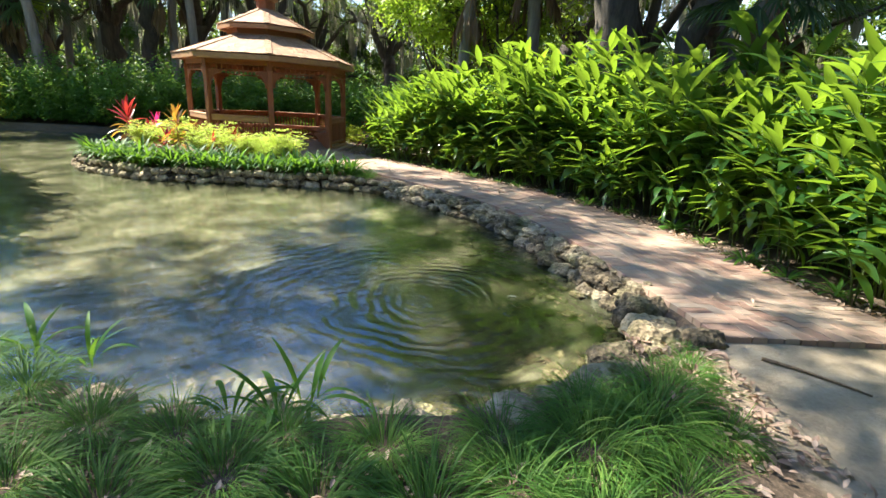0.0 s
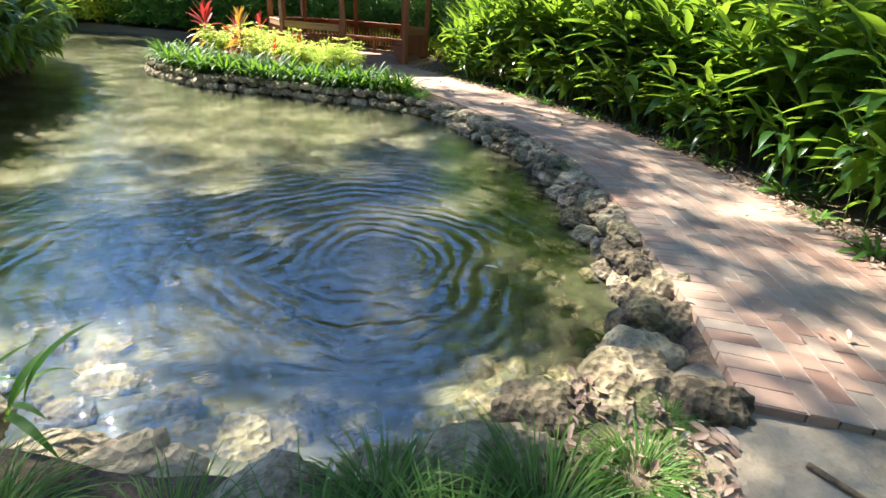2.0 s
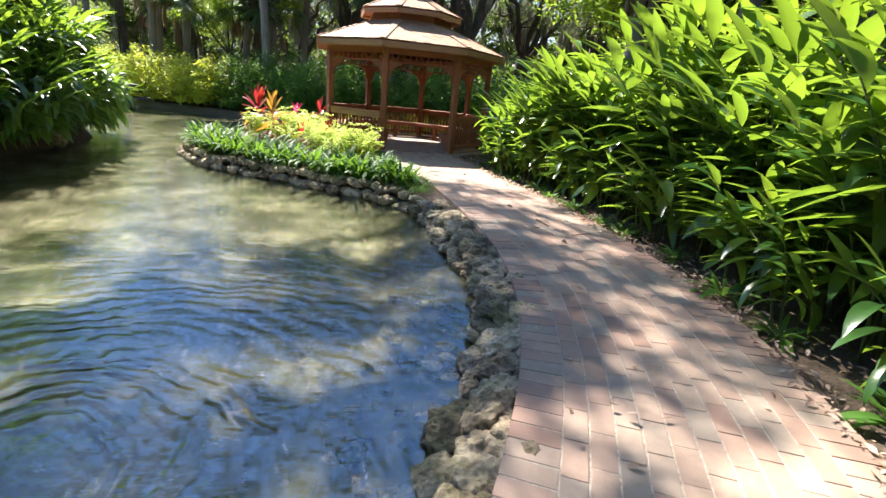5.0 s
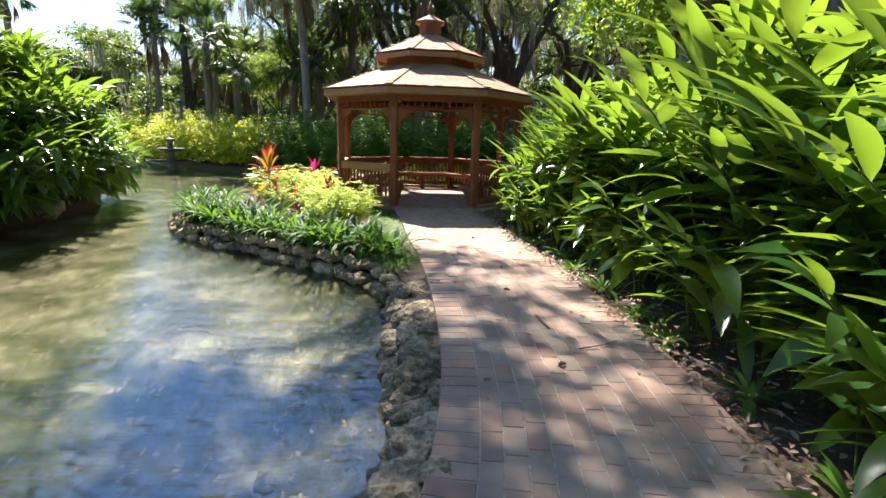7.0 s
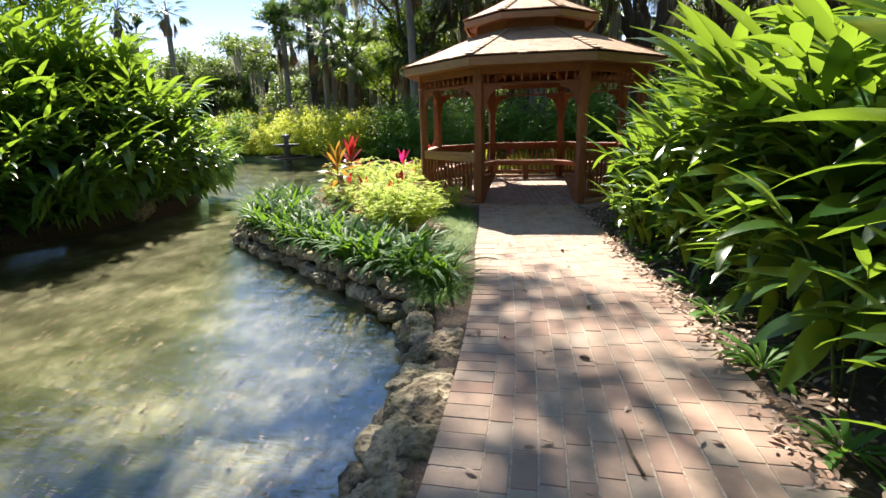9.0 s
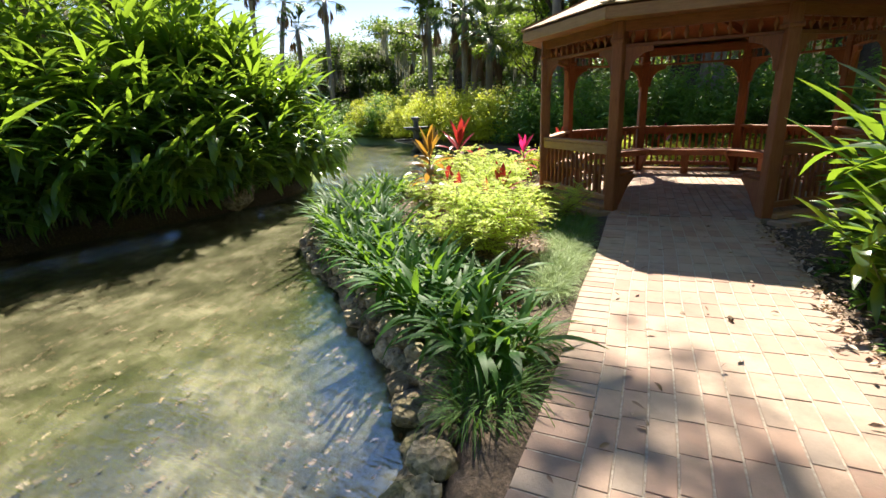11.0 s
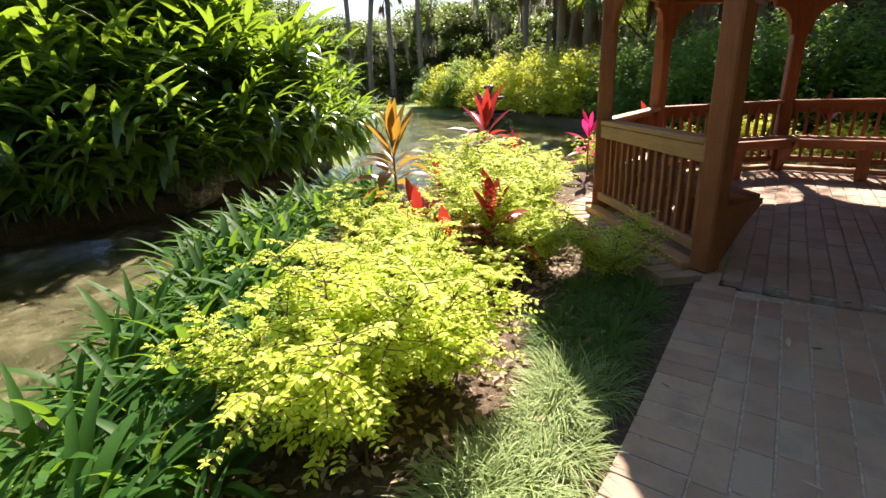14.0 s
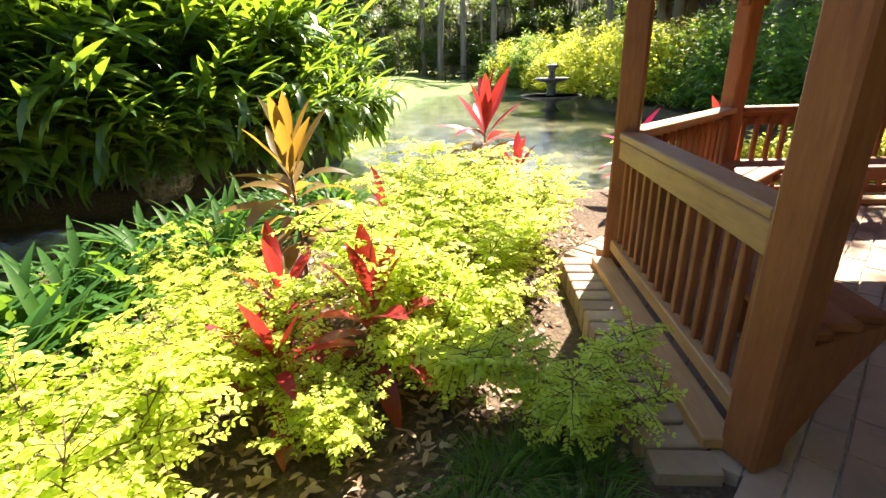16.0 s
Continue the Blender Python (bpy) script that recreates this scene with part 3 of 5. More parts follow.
# posts: square with a chamfer, turned to face the middle
for k in range(8):
    p = corner(k, RP)
    g = Geo()
    g.box((0.135, 0.135, POST_TOP), Matrix.Translation((0, 0, POST_TOP / 2)), 0, 0.012)
    g.box((0.165, 0.165, 0.05), Matrix.Translation((0, 0, POST_TOP - 0.22)), 0, 0.01)
    child("post", g.mesh("post", CEDAR, smooth=False), gazebo, GINV @ Matrix.Translation(p) @ pose(0, 0, 0, 0, 0, math.degrees(TH0) - 45 * k))


def bracket_mesh():
    """A sawn corner bracket with a concave curve, in the xz plane."""
    out = [(0, 0), (0.3, 0)]
    out += [(0.3, -0.05)]
    for i in range(9):
        a = i / 8 * math.pi / 2
        out.append((0.055 + 0.235 * (1 - math.sin(a)), -0.055 - 0.26 * (1 - math.cos(a))))
    out += [(0.05, -0.36), (0, -0.36)]
    n = len(out)
    g = Geo()
    g.add([(x, -0.022, z) for x, z in out] + [(x, 0.022, z) for x, z in out],
          [tuple(range(n))[::-1], tuple(range(n, 2 * n))] + [(i, (i + 1) % n, n + (i + 1) % n, n + i) for i in range(n)])
    return g.mesh("bracket", CEDAR, smooth=False)


BRACKET = bracket_mesh()
spindle_geo = Geo()
spindle_geo.tube([(0, 0, -0.075), (0, 0, -0.04), (0, 0, -0.02), (0, 0, 0.0), (0, 0, 0.02), (0, 0, 0.04), (0, 0, 0.075)], [0.012, 0.012, 0.02, 0.03, 0.02, 0.012, 0.012], 6)
SPINDLE = spindle_geo.mesh("spindle", CEDAR)
bal = Geo()
bal.box((0.034, 0.034, 0.6), None, 0, 0.004)
BALUSTER = bal.mesh("baluster", CEDAR, smooth=False)
for k in range(8):
    a, b = corner(k, RP), corner(k + 1, RP)
    d = (b - a).normalized()
    inward = (GAZ - (a + b) / 2).normalized()
    yaw = math.degrees(math.atan2(d.y, d.x))
    # beam, frieze and brackets under the eaves
    bar("beam", a + Vector((0, 0, 2.2)), b + Vector((0, 0, 2.2)), 0.09, 0.14, CEDAR, gazebo)
    bar("frieze_rail", a + Vector((0, 0, 1.975)), b + Vector((0, 0, 1.975)), 0.05, 0.035, CEDAR, gazebo)
    L = (b - a).length
    for i in range(11):
        p = a + d * (L * (i + 1) / 12) + Vector((0, 0, 2.065))
        child("spindle", SPINDLE, gazebo, GINV @ Matrix.Translation(p))
    child("bracket", BRACKET, gazebo, GINV @ Matrix.Translation(a + d * 0.068 + Vector((0, 0, 1.955))) @ pose(0, 0, 0, 0, 0, yaw))
    child("bracket", BRACKET, gazebo, GINV @ Matrix.Translation(b - d * 0.068 + Vector((0, 0, 1.955))) @ pose(0, 0, 0, 0, 0, yaw + 180))
    if k == 7:
        continue
    # railing
    a2, b2 = a + d * 0.07, b - d * 0.07
    # the rails of sides 0 and 1 take the lighter cedar
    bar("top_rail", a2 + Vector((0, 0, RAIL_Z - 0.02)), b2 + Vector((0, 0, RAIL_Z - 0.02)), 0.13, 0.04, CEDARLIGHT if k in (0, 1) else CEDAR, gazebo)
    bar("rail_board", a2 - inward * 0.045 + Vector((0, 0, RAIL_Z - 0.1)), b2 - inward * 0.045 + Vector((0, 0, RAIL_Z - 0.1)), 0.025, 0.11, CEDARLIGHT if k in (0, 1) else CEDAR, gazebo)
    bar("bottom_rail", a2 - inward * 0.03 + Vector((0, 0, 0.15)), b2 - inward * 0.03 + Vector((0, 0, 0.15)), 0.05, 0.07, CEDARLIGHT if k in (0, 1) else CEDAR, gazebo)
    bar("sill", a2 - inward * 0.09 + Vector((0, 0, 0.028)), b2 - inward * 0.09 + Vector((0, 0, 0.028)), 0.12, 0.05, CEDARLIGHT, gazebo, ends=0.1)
    nb = 14
    for i in range(nb):
        p = a2 + (b2 - a2) * ((i + 0.5) / nb) - inward * 0.012 + Vector((0, 0, 0.475))
        child("baluster", BALUSTER, gazebo, GINV @ Matrix.Translation(p) @ pose(0, 0, 0, 0, 0, yaw))
    # bench along the side
    for r in (RP - 0.16, RP - 0.3, RP - 0.44):
        bar("bench_board", corner(k, r, 0.43), corner(k + 1, r, 0.43), 0.125, 0.035, CEDAR, gazebo)
    bar("bench_apron", corner(k, RP - 0.46, 0.375), corner(k + 1, RP - 0.46, 0.375), 0.03, 0.075, CEDAR, gazebo)
    bar("bench_leg", corner(k + 0.5, (RP - 0.42) * math.cos(math.pi / 8), 0.0), corner(k + 0.5, (RP - 0.42) * math.cos(math.pi / 8), 0.41), 0.09, 0.09, CEDAR, gazebo)


def bench_end_mesh():
    out = [(0.0, 0.41), (-0.48, 0.41), (-0.48, 0.375), (-0.3, 0.25), (-0.14, 0.08), (-0.08, 0.02), (0.0, 0.02)]
    n = len(out)
    g = Geo()
    g.add([(x, -0.02, z) for x, z in out] + [(x, 0.02, z) for x, z in out],
          [tuple(range(n)), tuple(range(n, 2 * n))[::-1]] + [(i, n + i, n + (i + 1) % n, (i + 1) % n) for i in range(n)])
    return g.mesh("bench_bracket", CEDAR, smooth=False)


BENCH_END = bench_end_mesh()
for k in range(8):
    child("bench_bracket", BENCH_END, gazebo, GINV @ Matrix.Translation(corner(k, RP - 0.06)) @ pose(0, 0, 0, 0, 0, math.degrees(TH0) - 45 * k))

# roof
EAVE_R, EAVE_Z = 2.53, 2.24
TOP_R, TOP_Z = 1.08, 2.93
UP_R, UP_Z = 1.32, 3.1
TIP_R, TIP_Z = 0.27, 3.68


def ring_slab(name, r1, z1, r2, z2, thick, mat, label=""):
    for k in range(8):
        g = Geo()
        q = [corner(k, r1, z1), corner(k + 1, r1, z1), corner(k + 1, r2, z2), corner(k, r2, z2)]
        lo = [p - Vector((0, 0, thick)) for p in q]
        g.add([p - GAZ for p in q + lo], [(3, 2, 1, 0), (4, 5, 6, 7), (0, 1, 5, 4), (2, 3, 7, 6)])
        child(name, g.mesh(name, mat, smooth=False), gazebo, None, label)


ring_slab("roof_panel", EAVE_R - 0.02, EAVE_Z + 0.13, TOP_R, TOP_Z, 0.04, CEDAR, "red cedar boarding seen from below")
ring_slab("upper_roof_panel", UP_R - 0.02, UP_Z + 0.12, TIP_R, TIP_Z, 0.03, CEDAR)
for k in range(8):
    for r, z, h, nm in ((EAVE_R, EAVE_Z + 0.07, 0.13, "fascia"), (UP_R, UP_Z + 0.06, 0.11, "upper_fascia")):
        bar(nm, corner(k, r, z), corner(k + 1, r, z), 0.03, h, CEDARLIGHT, gazebo, "pale cedar fascia board")
    bar("soffit_board", corner(k, RP + 0.19, EAVE_Z + 0.015), corner(k + 1, RP + 0.19, EAVE_Z + 0.015), 0.28, 0.02, CEDAR, gazebo)
    bar("rafter", corner(k, 0.3, 2.6), corner(k, RP + 0.1, 2.31), 0.05, 0.12, CEDAR, gazebo)
    bar("drum_board", corner(k, 1.07, 3.02), corner(k + 1, 1.07, 3.02), 0.03, 0.24, CEDAR, gazebo)
    bar("drum_trim", corner(k, 1.1, 2.96), corner(k + 1, 1.1, 2.96), 0.03, 0.05, CEDARLIGHT, gazebo)
    bar("cupola_board", corner(k, 0.24, 3.83), corner(k + 1, 0.24, 3.83), 0.03, 0.36, CEDAR, gazebo)
    bar("cupola_trim", corner(k, 0.28, 4.0), corner(k + 1, 0.28, 4.0), 0.05, 0.05, CEDARLIGHT, gazebo)
ring_slab("cupola_roof_panel", 0.36, 4.03, 0.03, 4.2, 0.03, SHINGLE)
fin = Geo()
fin.tube([(0, 0, 4.15), (0, 0, 4.25), (0, 0, 4.29), (0, 0, 4.34), (0, 0, 4.4), (0, 0, 4.5)], [0.03, 0.03, 0.055, 0.06, 0.03, 0.004], 10)
child("finial", fin.mesh("finial", CEDAR), gazebo)
SHINGLE_MESHES = []
for w in (0.11, 0.135, 0.16):
    g = Geo()
    g.add([(-w / 2, 0, 0.0), (w / 2, 0, 0.0), (w / 2, 0, 0.016), (-w / 2, 0, 0.016), (-w / 2, 0.2, 0.0), (w / 2, 0.2, 0.0), (w / 2, 0.2, 0.004), (-w / 2, 0.2, 0.004)],
          [(0, 1, 2, 3), (3, 2, 6, 7), (0, 3, 7, 4), (1, 5, 6, 2), (4, 7, 6, 5), (0, 4, 5, 1)])
    SHINGLE_MESHES.append((w, g.mesh("shingle", SHINGLE, smooth=False)))
rest = Geo()
rnd = random.Random(11)
loose = 0
for r1, z1, r2, z2, rows_, sides_ in ((EAVE_R + 0.03, EAVE_Z + 0.14, TOP_R, TOP_Z + 0.02, 12, (0, 7)), (UP_R + 0.02, UP_Z + 0.125, TIP_R, TIP_Z + 0.02, 10, ())):
    for k in range(8):
        for j in range(rows_):
            f = j / rows_
            r, z = r1 + (r2 - r1) * f, z1 + (z2 - z1) * f
            a, b = corner(k, r, z), corner(k + 1, r, z)
            d = (b - a)
            L = d.length
            d.normalize()
            mid1, mid2 = (corner(k, r1, z1) + corner(k + 1, r1, z1)) / 2, (corner(k, r2, z2) + corner(k + 1, r2, z2)) / 2
            upv = (mid2 - mid1).normalized()
            nrm = upv.cross(d).normalized() * (1 if upv.cross(d).z > 0 else -1)
            xax = upv.cross(nrm).normalized()
            s = rnd.random() * 0.05
            while s < L - 0.05:
                w, me = rnd.choice(SHINGLE_MESHES)
                w = min(w, L - s)
                c = a + d * (s + w / 2) + nrm * (0.012 + rnd.random() * 0.004) + upv * rnd.uniform(-0.012, 0.012)
                s += w + 0.006
                m = Matrix((xax, upv, nrm)).transposed().to_4x4()
                m = GINV @ Matrix.Translation(c) @ m @ pose(0, 0, 0, 3.5, 0, rnd.uniform(-1.5, 1.5))
                if k in sides_ and loose < 290:
                    child("shingle", me, gazebo, m)
                    loose += 1
                else:
                    rest.add([m @ v.co for v in me.vertices], [tuple(p.vertices) for p in me.polygons])
for k in range(8):
    for r1, z1, r2, z2 in ((EAVE_R + 0.03, EAVE_Z + 0.17, TOP_R, TOP_Z + 0.04), (UP_R + 0.02, UP_Z + 0.15, TIP_R, TIP_Z + 0.04)):
        for j in range(10):
            f1, f2 = j / 10, (j + 1.25) / 10
            seg_box(corner(k, r1 + (r2 - r1) * f1, z1 + (z2 - z1) * f1 + 0.012) - GAZ, corner(k, r1 + (r2 - r1) * f2, z1 + (z2 - z1) * f2) - GAZ, 0.15, 0.014, 0, rest, 0)
child("shingles", rest.mesh("shingles", SHINGLE, smooth=False), gazebo, None, "weathered brown cedar shingles in courses", "stuff")

# brick floor and kerb of the gazebo
slab = Geo()
slab.add([corner(k, RP + 0.1, z) - GAZ for z in (-0.2, -0.013) for k in range(8)], [tuple(range(8)), tuple(range(15, 7, -1))] + [(k, 8 + k, 8 + (k + 1) % 8, (k + 1) % 8) for k in range(8)])
MORTAR, _n, _l, _b = material("mortar", 0.95)
_t = noise_node(_n, _l, 40, 5)
_l.new(colours(_n, _l, _t.outputs["Fac"], [(0.3, (0.27, 0.21, 0.165)), (0.7, (0.5, 0.42, 0.34))]), _b.inputs["Base Color"])
child("footing", slab.mesh("footing", MORTAR, smooth=False), gazebo)


def brick_mesh(w, l):
    g = Geo()
    g.box((w - 0.009, l - 0.005, 0.06), Matrix.Translation((0, 0, -0.03)), 0, 0.0025)
    return g.mesh("brick", BRICK, smooth=False)


BW, BL = 0.115, 0.23
BRICK_MESH = brick_mesh(BW, BL)
HALF_MESH = brick_mesh(BW, BL / 2)
floor_g = Geo()
bv, bf = np.array([v.co for v in BRICK_MESH.vertices]), [tuple(p.vertices) for p in BRICK_MESH.polygons]
head = math.atan2(RIGHTWARD[-1][1], RIGHTWARD[-1][0])
for i in range(-22, 23):
    for j in range(-12, 13):
        x, y = i * BW, (j + 0.5 * (i % 2)) * BL
        ang = math.atan2(y, x) + head
        rr = math.hypot(x, y)
        edge = abs(((ang - TH0) % (math.pi / 4)) - math.pi / 8)
        if rr * math.cos(edge) < (RP + 0.13) * math.cos(math.pi / 8):
            p = (rr * math.cos(ang), rr * math.sin(ang), rnd.uniform(-0.003, 0.002))
            floor_g.scatter(bv, bf, [turned(head + rnd.uniform(-0.01, 0.01), rnd.uniform(-0.006, 0.006))], [p])
child("floor_bricks", floor_g.mesh("floor_bricks", BRICK, smooth=False), gazebo, None, "worn red paving bricks", "stuff")
kerb = Geo()
kerb_box = Geo()
kerb_box.box((BW - 0.008, BL - 0.008, 0.18), Matrix.Translation((0, 0, -0.09)), 0, 0.006)
kv, kf = kerb_box.v[0], [tuple(int(i) for i in f) for fs, _mi in kerb_box.f for f in fs]
for k in range(7):
    a, b = corner(k, RP + 0.24, -0.0), corner(k + 1, RP + 0.24, -0.0)
    nb = 15
    d = b - a
    for i in range(nb):
        p = a + d * ((i + 0.5) / nb) - GAZ
        kerb.scatter(kv, kf, [turned(math.atan2(d.y, d.x) + rnd.uniform(-0.03, 0.03), rnd.uniform(-0.02, 0.02))], [(p.x, p.y, rnd.uniform(-0.004, 0.002))])
child("kerb_bricks", kerb.mesh("kerb_bricks", BRICK, smooth=False), gazebo, None, "soldier course of old kerb bricks", "stuff")

# ---- brick path ----
path_bed = Geo()
ss = np.arange(0, EDGE_S[-1] + 0.01, 0.15)
rows_v = []
for s in ss:
    for u in (0.01, WIDTH / 2, WIDTH - 0.01):
        x, y, _h = path_at(s, u)
        rows_v.append((x, y, float(land_z(x, y)) - 0.0045))
path_bed.add(rows_v, [(3 * i + j, 3 * i + j + 1, 3 * i + j + 4, 3 * i + j + 3) for i in range(len(ss) - 1) for j in (0, 1)])
brick_path = tagged(new("brick_path", path_bed.mesh("path_bed", MORTAR)), "curving red brick footpath with header-course borders", "path", kind="structure")
joined = Geo()
loose = 0
s_end = EDGE_S[-1]
lanes = [("h", 0.115, 0.0)] + [("s", 0.23 + BW * (i + 0.5), 0.5 * (i % 2)) for i in range(int((WIDTH - 0.46) / BW))] + [("h", 0.23 + BW * int((WIDTH - 0.46) / BW) + 0.115, 0.0)]
for kind_, u, shift in lanes:
    # lane length at this offset
    pts = [path_at(s, u) for s in np.arange(0, s_end, 0.05)]
    acc = np.concatenate(([0], np.cumsum([math.hypot(b[0] - a[0], b[1] - a[1]) for a, b in zip(pts[:-1], pts[1:])])))
    pitch_ = BL if kind_ == "s" else BW
    q = pitch_ * (0.5 + shift)
    if shift:
        x, y, h = path_at(np.interp(BL / 4, acc, np.arange(0, s_end, 0.05)), u)
        child("half_brick", HALF_MESH, brick_path, Matrix.Translation((x, y, float(land_z(x, y)))) @ Matrix.Rotation(h, 4, "Z"))
    while q < acc[-1] - 0.06:
        s = np.interp(q, acc, np.arange(0, s_end, 0.05))
        x, y, h = path_at(s, u)
        z = float(land_z(x, y)) + rnd.uniform(-0.002, 0.001)
        x2, y2, _h = path_at(min(s + 0.1, s_end), u)
        tilt = math.atan2(float(land_z(x2, y2)) - float(land_z(x, y)), 0.1) if s < 3 else 0.0
        yaw = h + (0 if kind_ == "s" else math.pi / 2) + rnd.uniform(-0.012, 0.012)
        if (s < 2.1 or s > s_end - 1.6) and loose < 300:
            m = Matrix.Translation((x, y, z)) @ Matrix.Rotation(h, 4, "Z") @ Matrix.Rotation(tilt, 4, "X") @ Matrix.Rotation(yaw - h, 4, "Z") @ pose(0, 0, 0, rnd.uniform(-0.3, 0.3), rnd.uniform(-0.3, 0.3), 0)
            child("brick", BRICK_MESH, brick_path, m)
            loose += 1
        else:
            joined.scatter(bv, bf, [turned(h, tilt) @ turned(yaw - h, rnd.uniform(-0.005, 0.005), rnd.uniform(-0.005, 0.005))], [(x, y, z)])
        q += pitch_
child("paving_bricks", joined.mesh("paving_bricks", BRICK, smooth=False), brick_path, None, "", "stuff")

# ---- stones round the pond ----


def rock_mesh(seed, sub=3, flat=0.75, rough=0.22):
    bm = bmesh.new()
    bmesh.ops.create_icosphere(bm, subdivisions=sub, radius=0.5)
    off = Vector((seed * 7.3, seed * 3.1, seed * 1.7))
    for v in bm.verts:
        p = v.co.normalized()
        q = 1 + rough * noise.noise(p * 1.5 + off) * 1.6 + rough * 0.7 * noise.noise(p * 3.7 + off) + rough * 0.35 * noise.noise(p * 9 + off)
        c = p * 0.5 * q
        c.x, c.y, c.z = [math.copysign(min(abs(a), 0.4 + 0.2 * abs(a)), a) for a in c]
        v.co = (c.x, c.y, c.z * flat)
    me = bpy.data.meshes.new("stone")
    bm.to_mesh(me)
    bm.free()
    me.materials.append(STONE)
    me.polygons.foreach_set("use_smooth", [True] * len(me.polygons))
    return me


ROCKS = [rock_mesh(i + 1) for i in range(9)]
SLABS = [rock_mesh(i + 61, 4, 0.62, 0.3) for i in range(7)]
BIGROCKS = [rock_mesh(i + 31, 4, 0.7, 0.26) for i in range(5)]
edging = tagged(new("stone_edging"), "rough grey coral-rock edging along the pond", "stone edging", kind="structure")
SH2, SH_S = smooth_line([*POND, POND[0]], 0.05)


def shore_run(i0, i1, gap, size, z, jitter, outset, shapes=ROCKS):
    """Stones along the shore between two corners of the pond's plan."""
    a = int(np.argmin(((SH2 - POND[i0]) ** 2).sum(1)))
    b = int(np.argmin(((SH2 - POND[i1]) ** 2).sum(1)))
    if b <= a:
        b += len(SH2)
    s = 0.0
    total = (b - a) * 0.05
    while s < total:
        w = size * rnd.uniform(0.7, 1.35)
        p = SH2[(a + int(s / 0.05)) % len(SH2)]
        t = SH2[(a + int(s / 0.05) + 2) % len(SH2)] - SH2[(a + int(s / 0.05) - 2) % len(SH2)]
        t = t / (np.linalg.norm(t) + 1e-9)
        nrm = np.array([t[1], -t[0]]) * -SIDE
        q = p + nrm * (outset + rnd.uniform(-jitter, jitter))
        h = rnd.uniform(0.75, 1.15)
        m = Matrix.Translation((q[0], q[1], z + rnd.uniform(-0.03, 0.03))) @ Matrix.Rotation(math.atan2(t[1], t[0]) + rnd.uniform(-0.4, 0.4), 4, "Z") @ pose(0, 0, 0, rnd.uniform(-15, 15), rnd.uniform(-12, 12), rnd.choice((0, 180))) @ Matrix.Diagonal((w * 1.15, w * rnd.uniform(0.8, 1.2), size * h, 1))
        child("stone", rnd.choice(shapes), edging, m)
        s += w * gap


_p, _t = SH2[200], SH2[202] - SH2[198]
_q = _p + np.array([_t[1], -_t[0]]) / np.linalg.norm(_t) * 0.3
SIDE = -1 if shore_distance([_q[0]], [_q[1]])[0] > 0 else 1
shore_run(27, 41, 0.9, 0.23, -0.25, 0.03, 0.05)
shore_run(27, 34, 0.9, 0.19, -0.1, 0.03, 0.12)
shore_run(34, 41, 0.82, 0.3, -0.135, 0.02, 0.17, SLABS)
shore_run(34, 41, 0.9, 0.24, -0.085, 0.03, 0.3, SLABS)
shore_run(25, 27, 1.1, 0.26, -0.18, 0.05, 0.08)
shore_run(1, 6, 1.6, 0.22, -0.16, 0.06, 0.1)
for x, y, z, sx, sy, sz, rz, i in ((1.72, 3.72, -0.12, 0.5, 0.42, 0.5, 20, 0), (1.5, 2.95, -0.02, 0.55, 0.4, 0.42, 60, 1), (1.62, 3.32, -0.1, 0.42, 0.42, 0.4, 130, 2),
                                 (1.0, 2.42, -0.01, 0.5, 0.34, 0.36, 20, 3), (0.42, 2.05, 0.0, 0.36, 0.32, 0.34, 80, 4), (-0.8, 2.02, -0.06, 0.28, 0.24, 0.28, 0, 0),
                                 (1.15, 2.75, -0.05, 0.4, 0.34, 0.34, 200, 2), (0.72, 2.28, -0.06, 0.34, 0.26, 0.28, 150, 1), (1.88, 4.15, -0.1, 0.36, 0.3, 0.34, 40, 4), (1.78, 2.95, 0.03, 0.34, 0.3, 0.26, 10, 3),
                                 (-1.7, 2.0, -0.08, 0.4, 0.3, 0.3, 25, 1), (-0.2, 2.04, -0.12, 0.4, 0.3, 0.3, 70, 3), (-9.9, 7.9, 0.0, 1.9, 1.3, 1.3, 50, 0)):
    child("stone", BIGROCKS[i], edging, Matrix.Translation((x, y, z)) @ pose(0, 0, 0, 0, 0, rz) @ Matrix.Diagonal((sx, sy, sz, 1)))



def bed_z(x, y):
    """Height of the ground sheet at that place."""
    return float(Z[min(int(np.searchsorted(gy, y)), len(gy) - 1), min(int(np.searchsorted(gx, x)), len(gx) - 1)])


sunk = 0
while sunk < 90:
    x, y = rnd.uniform(-1.8, 1.6), rnd.uniform(2.3, 7.0)
    dd = float(shore_distance([x], [y])[0])
    if not -0.75 < dd < -0.08 or rnd.random() > 0.9 + dd:
        continue
    w = rnd.uniform(0.07, 0.2) * (1 + 0.5 * (y < 3.6))
    child("stone", rnd.choice(ROCKS), edging, Matrix.Translation((x, y, bed_z(x, y) + w * 0.12)) @ pose(0, 0, 0, rnd.uniform(-12, 12), rnd.uniform(-12, 12), rnd.uniform(0, 360)) @ Matrix.Diagonal((w * 1.2, w, w * 0.6, 1)))
    sunk += 1

# ---- plants ----
prng = random.Random(23)
nrng = np.random.default_rng(23)


def U(a, b):
    return prng.uniform(a, b)


NARROW_LEAVES = [leaf_template(1.0, 0.17, d, 6, 0.3, 0.04, widest=0.4) for d in (0.4, 0.9, 1.5)]
GINGER_LEAVES = [leaf_template(1.0, 0.215, d, 6, 0.3, 0.04, widest=0.42) for d in (0.25, 0.7, 1.2)]


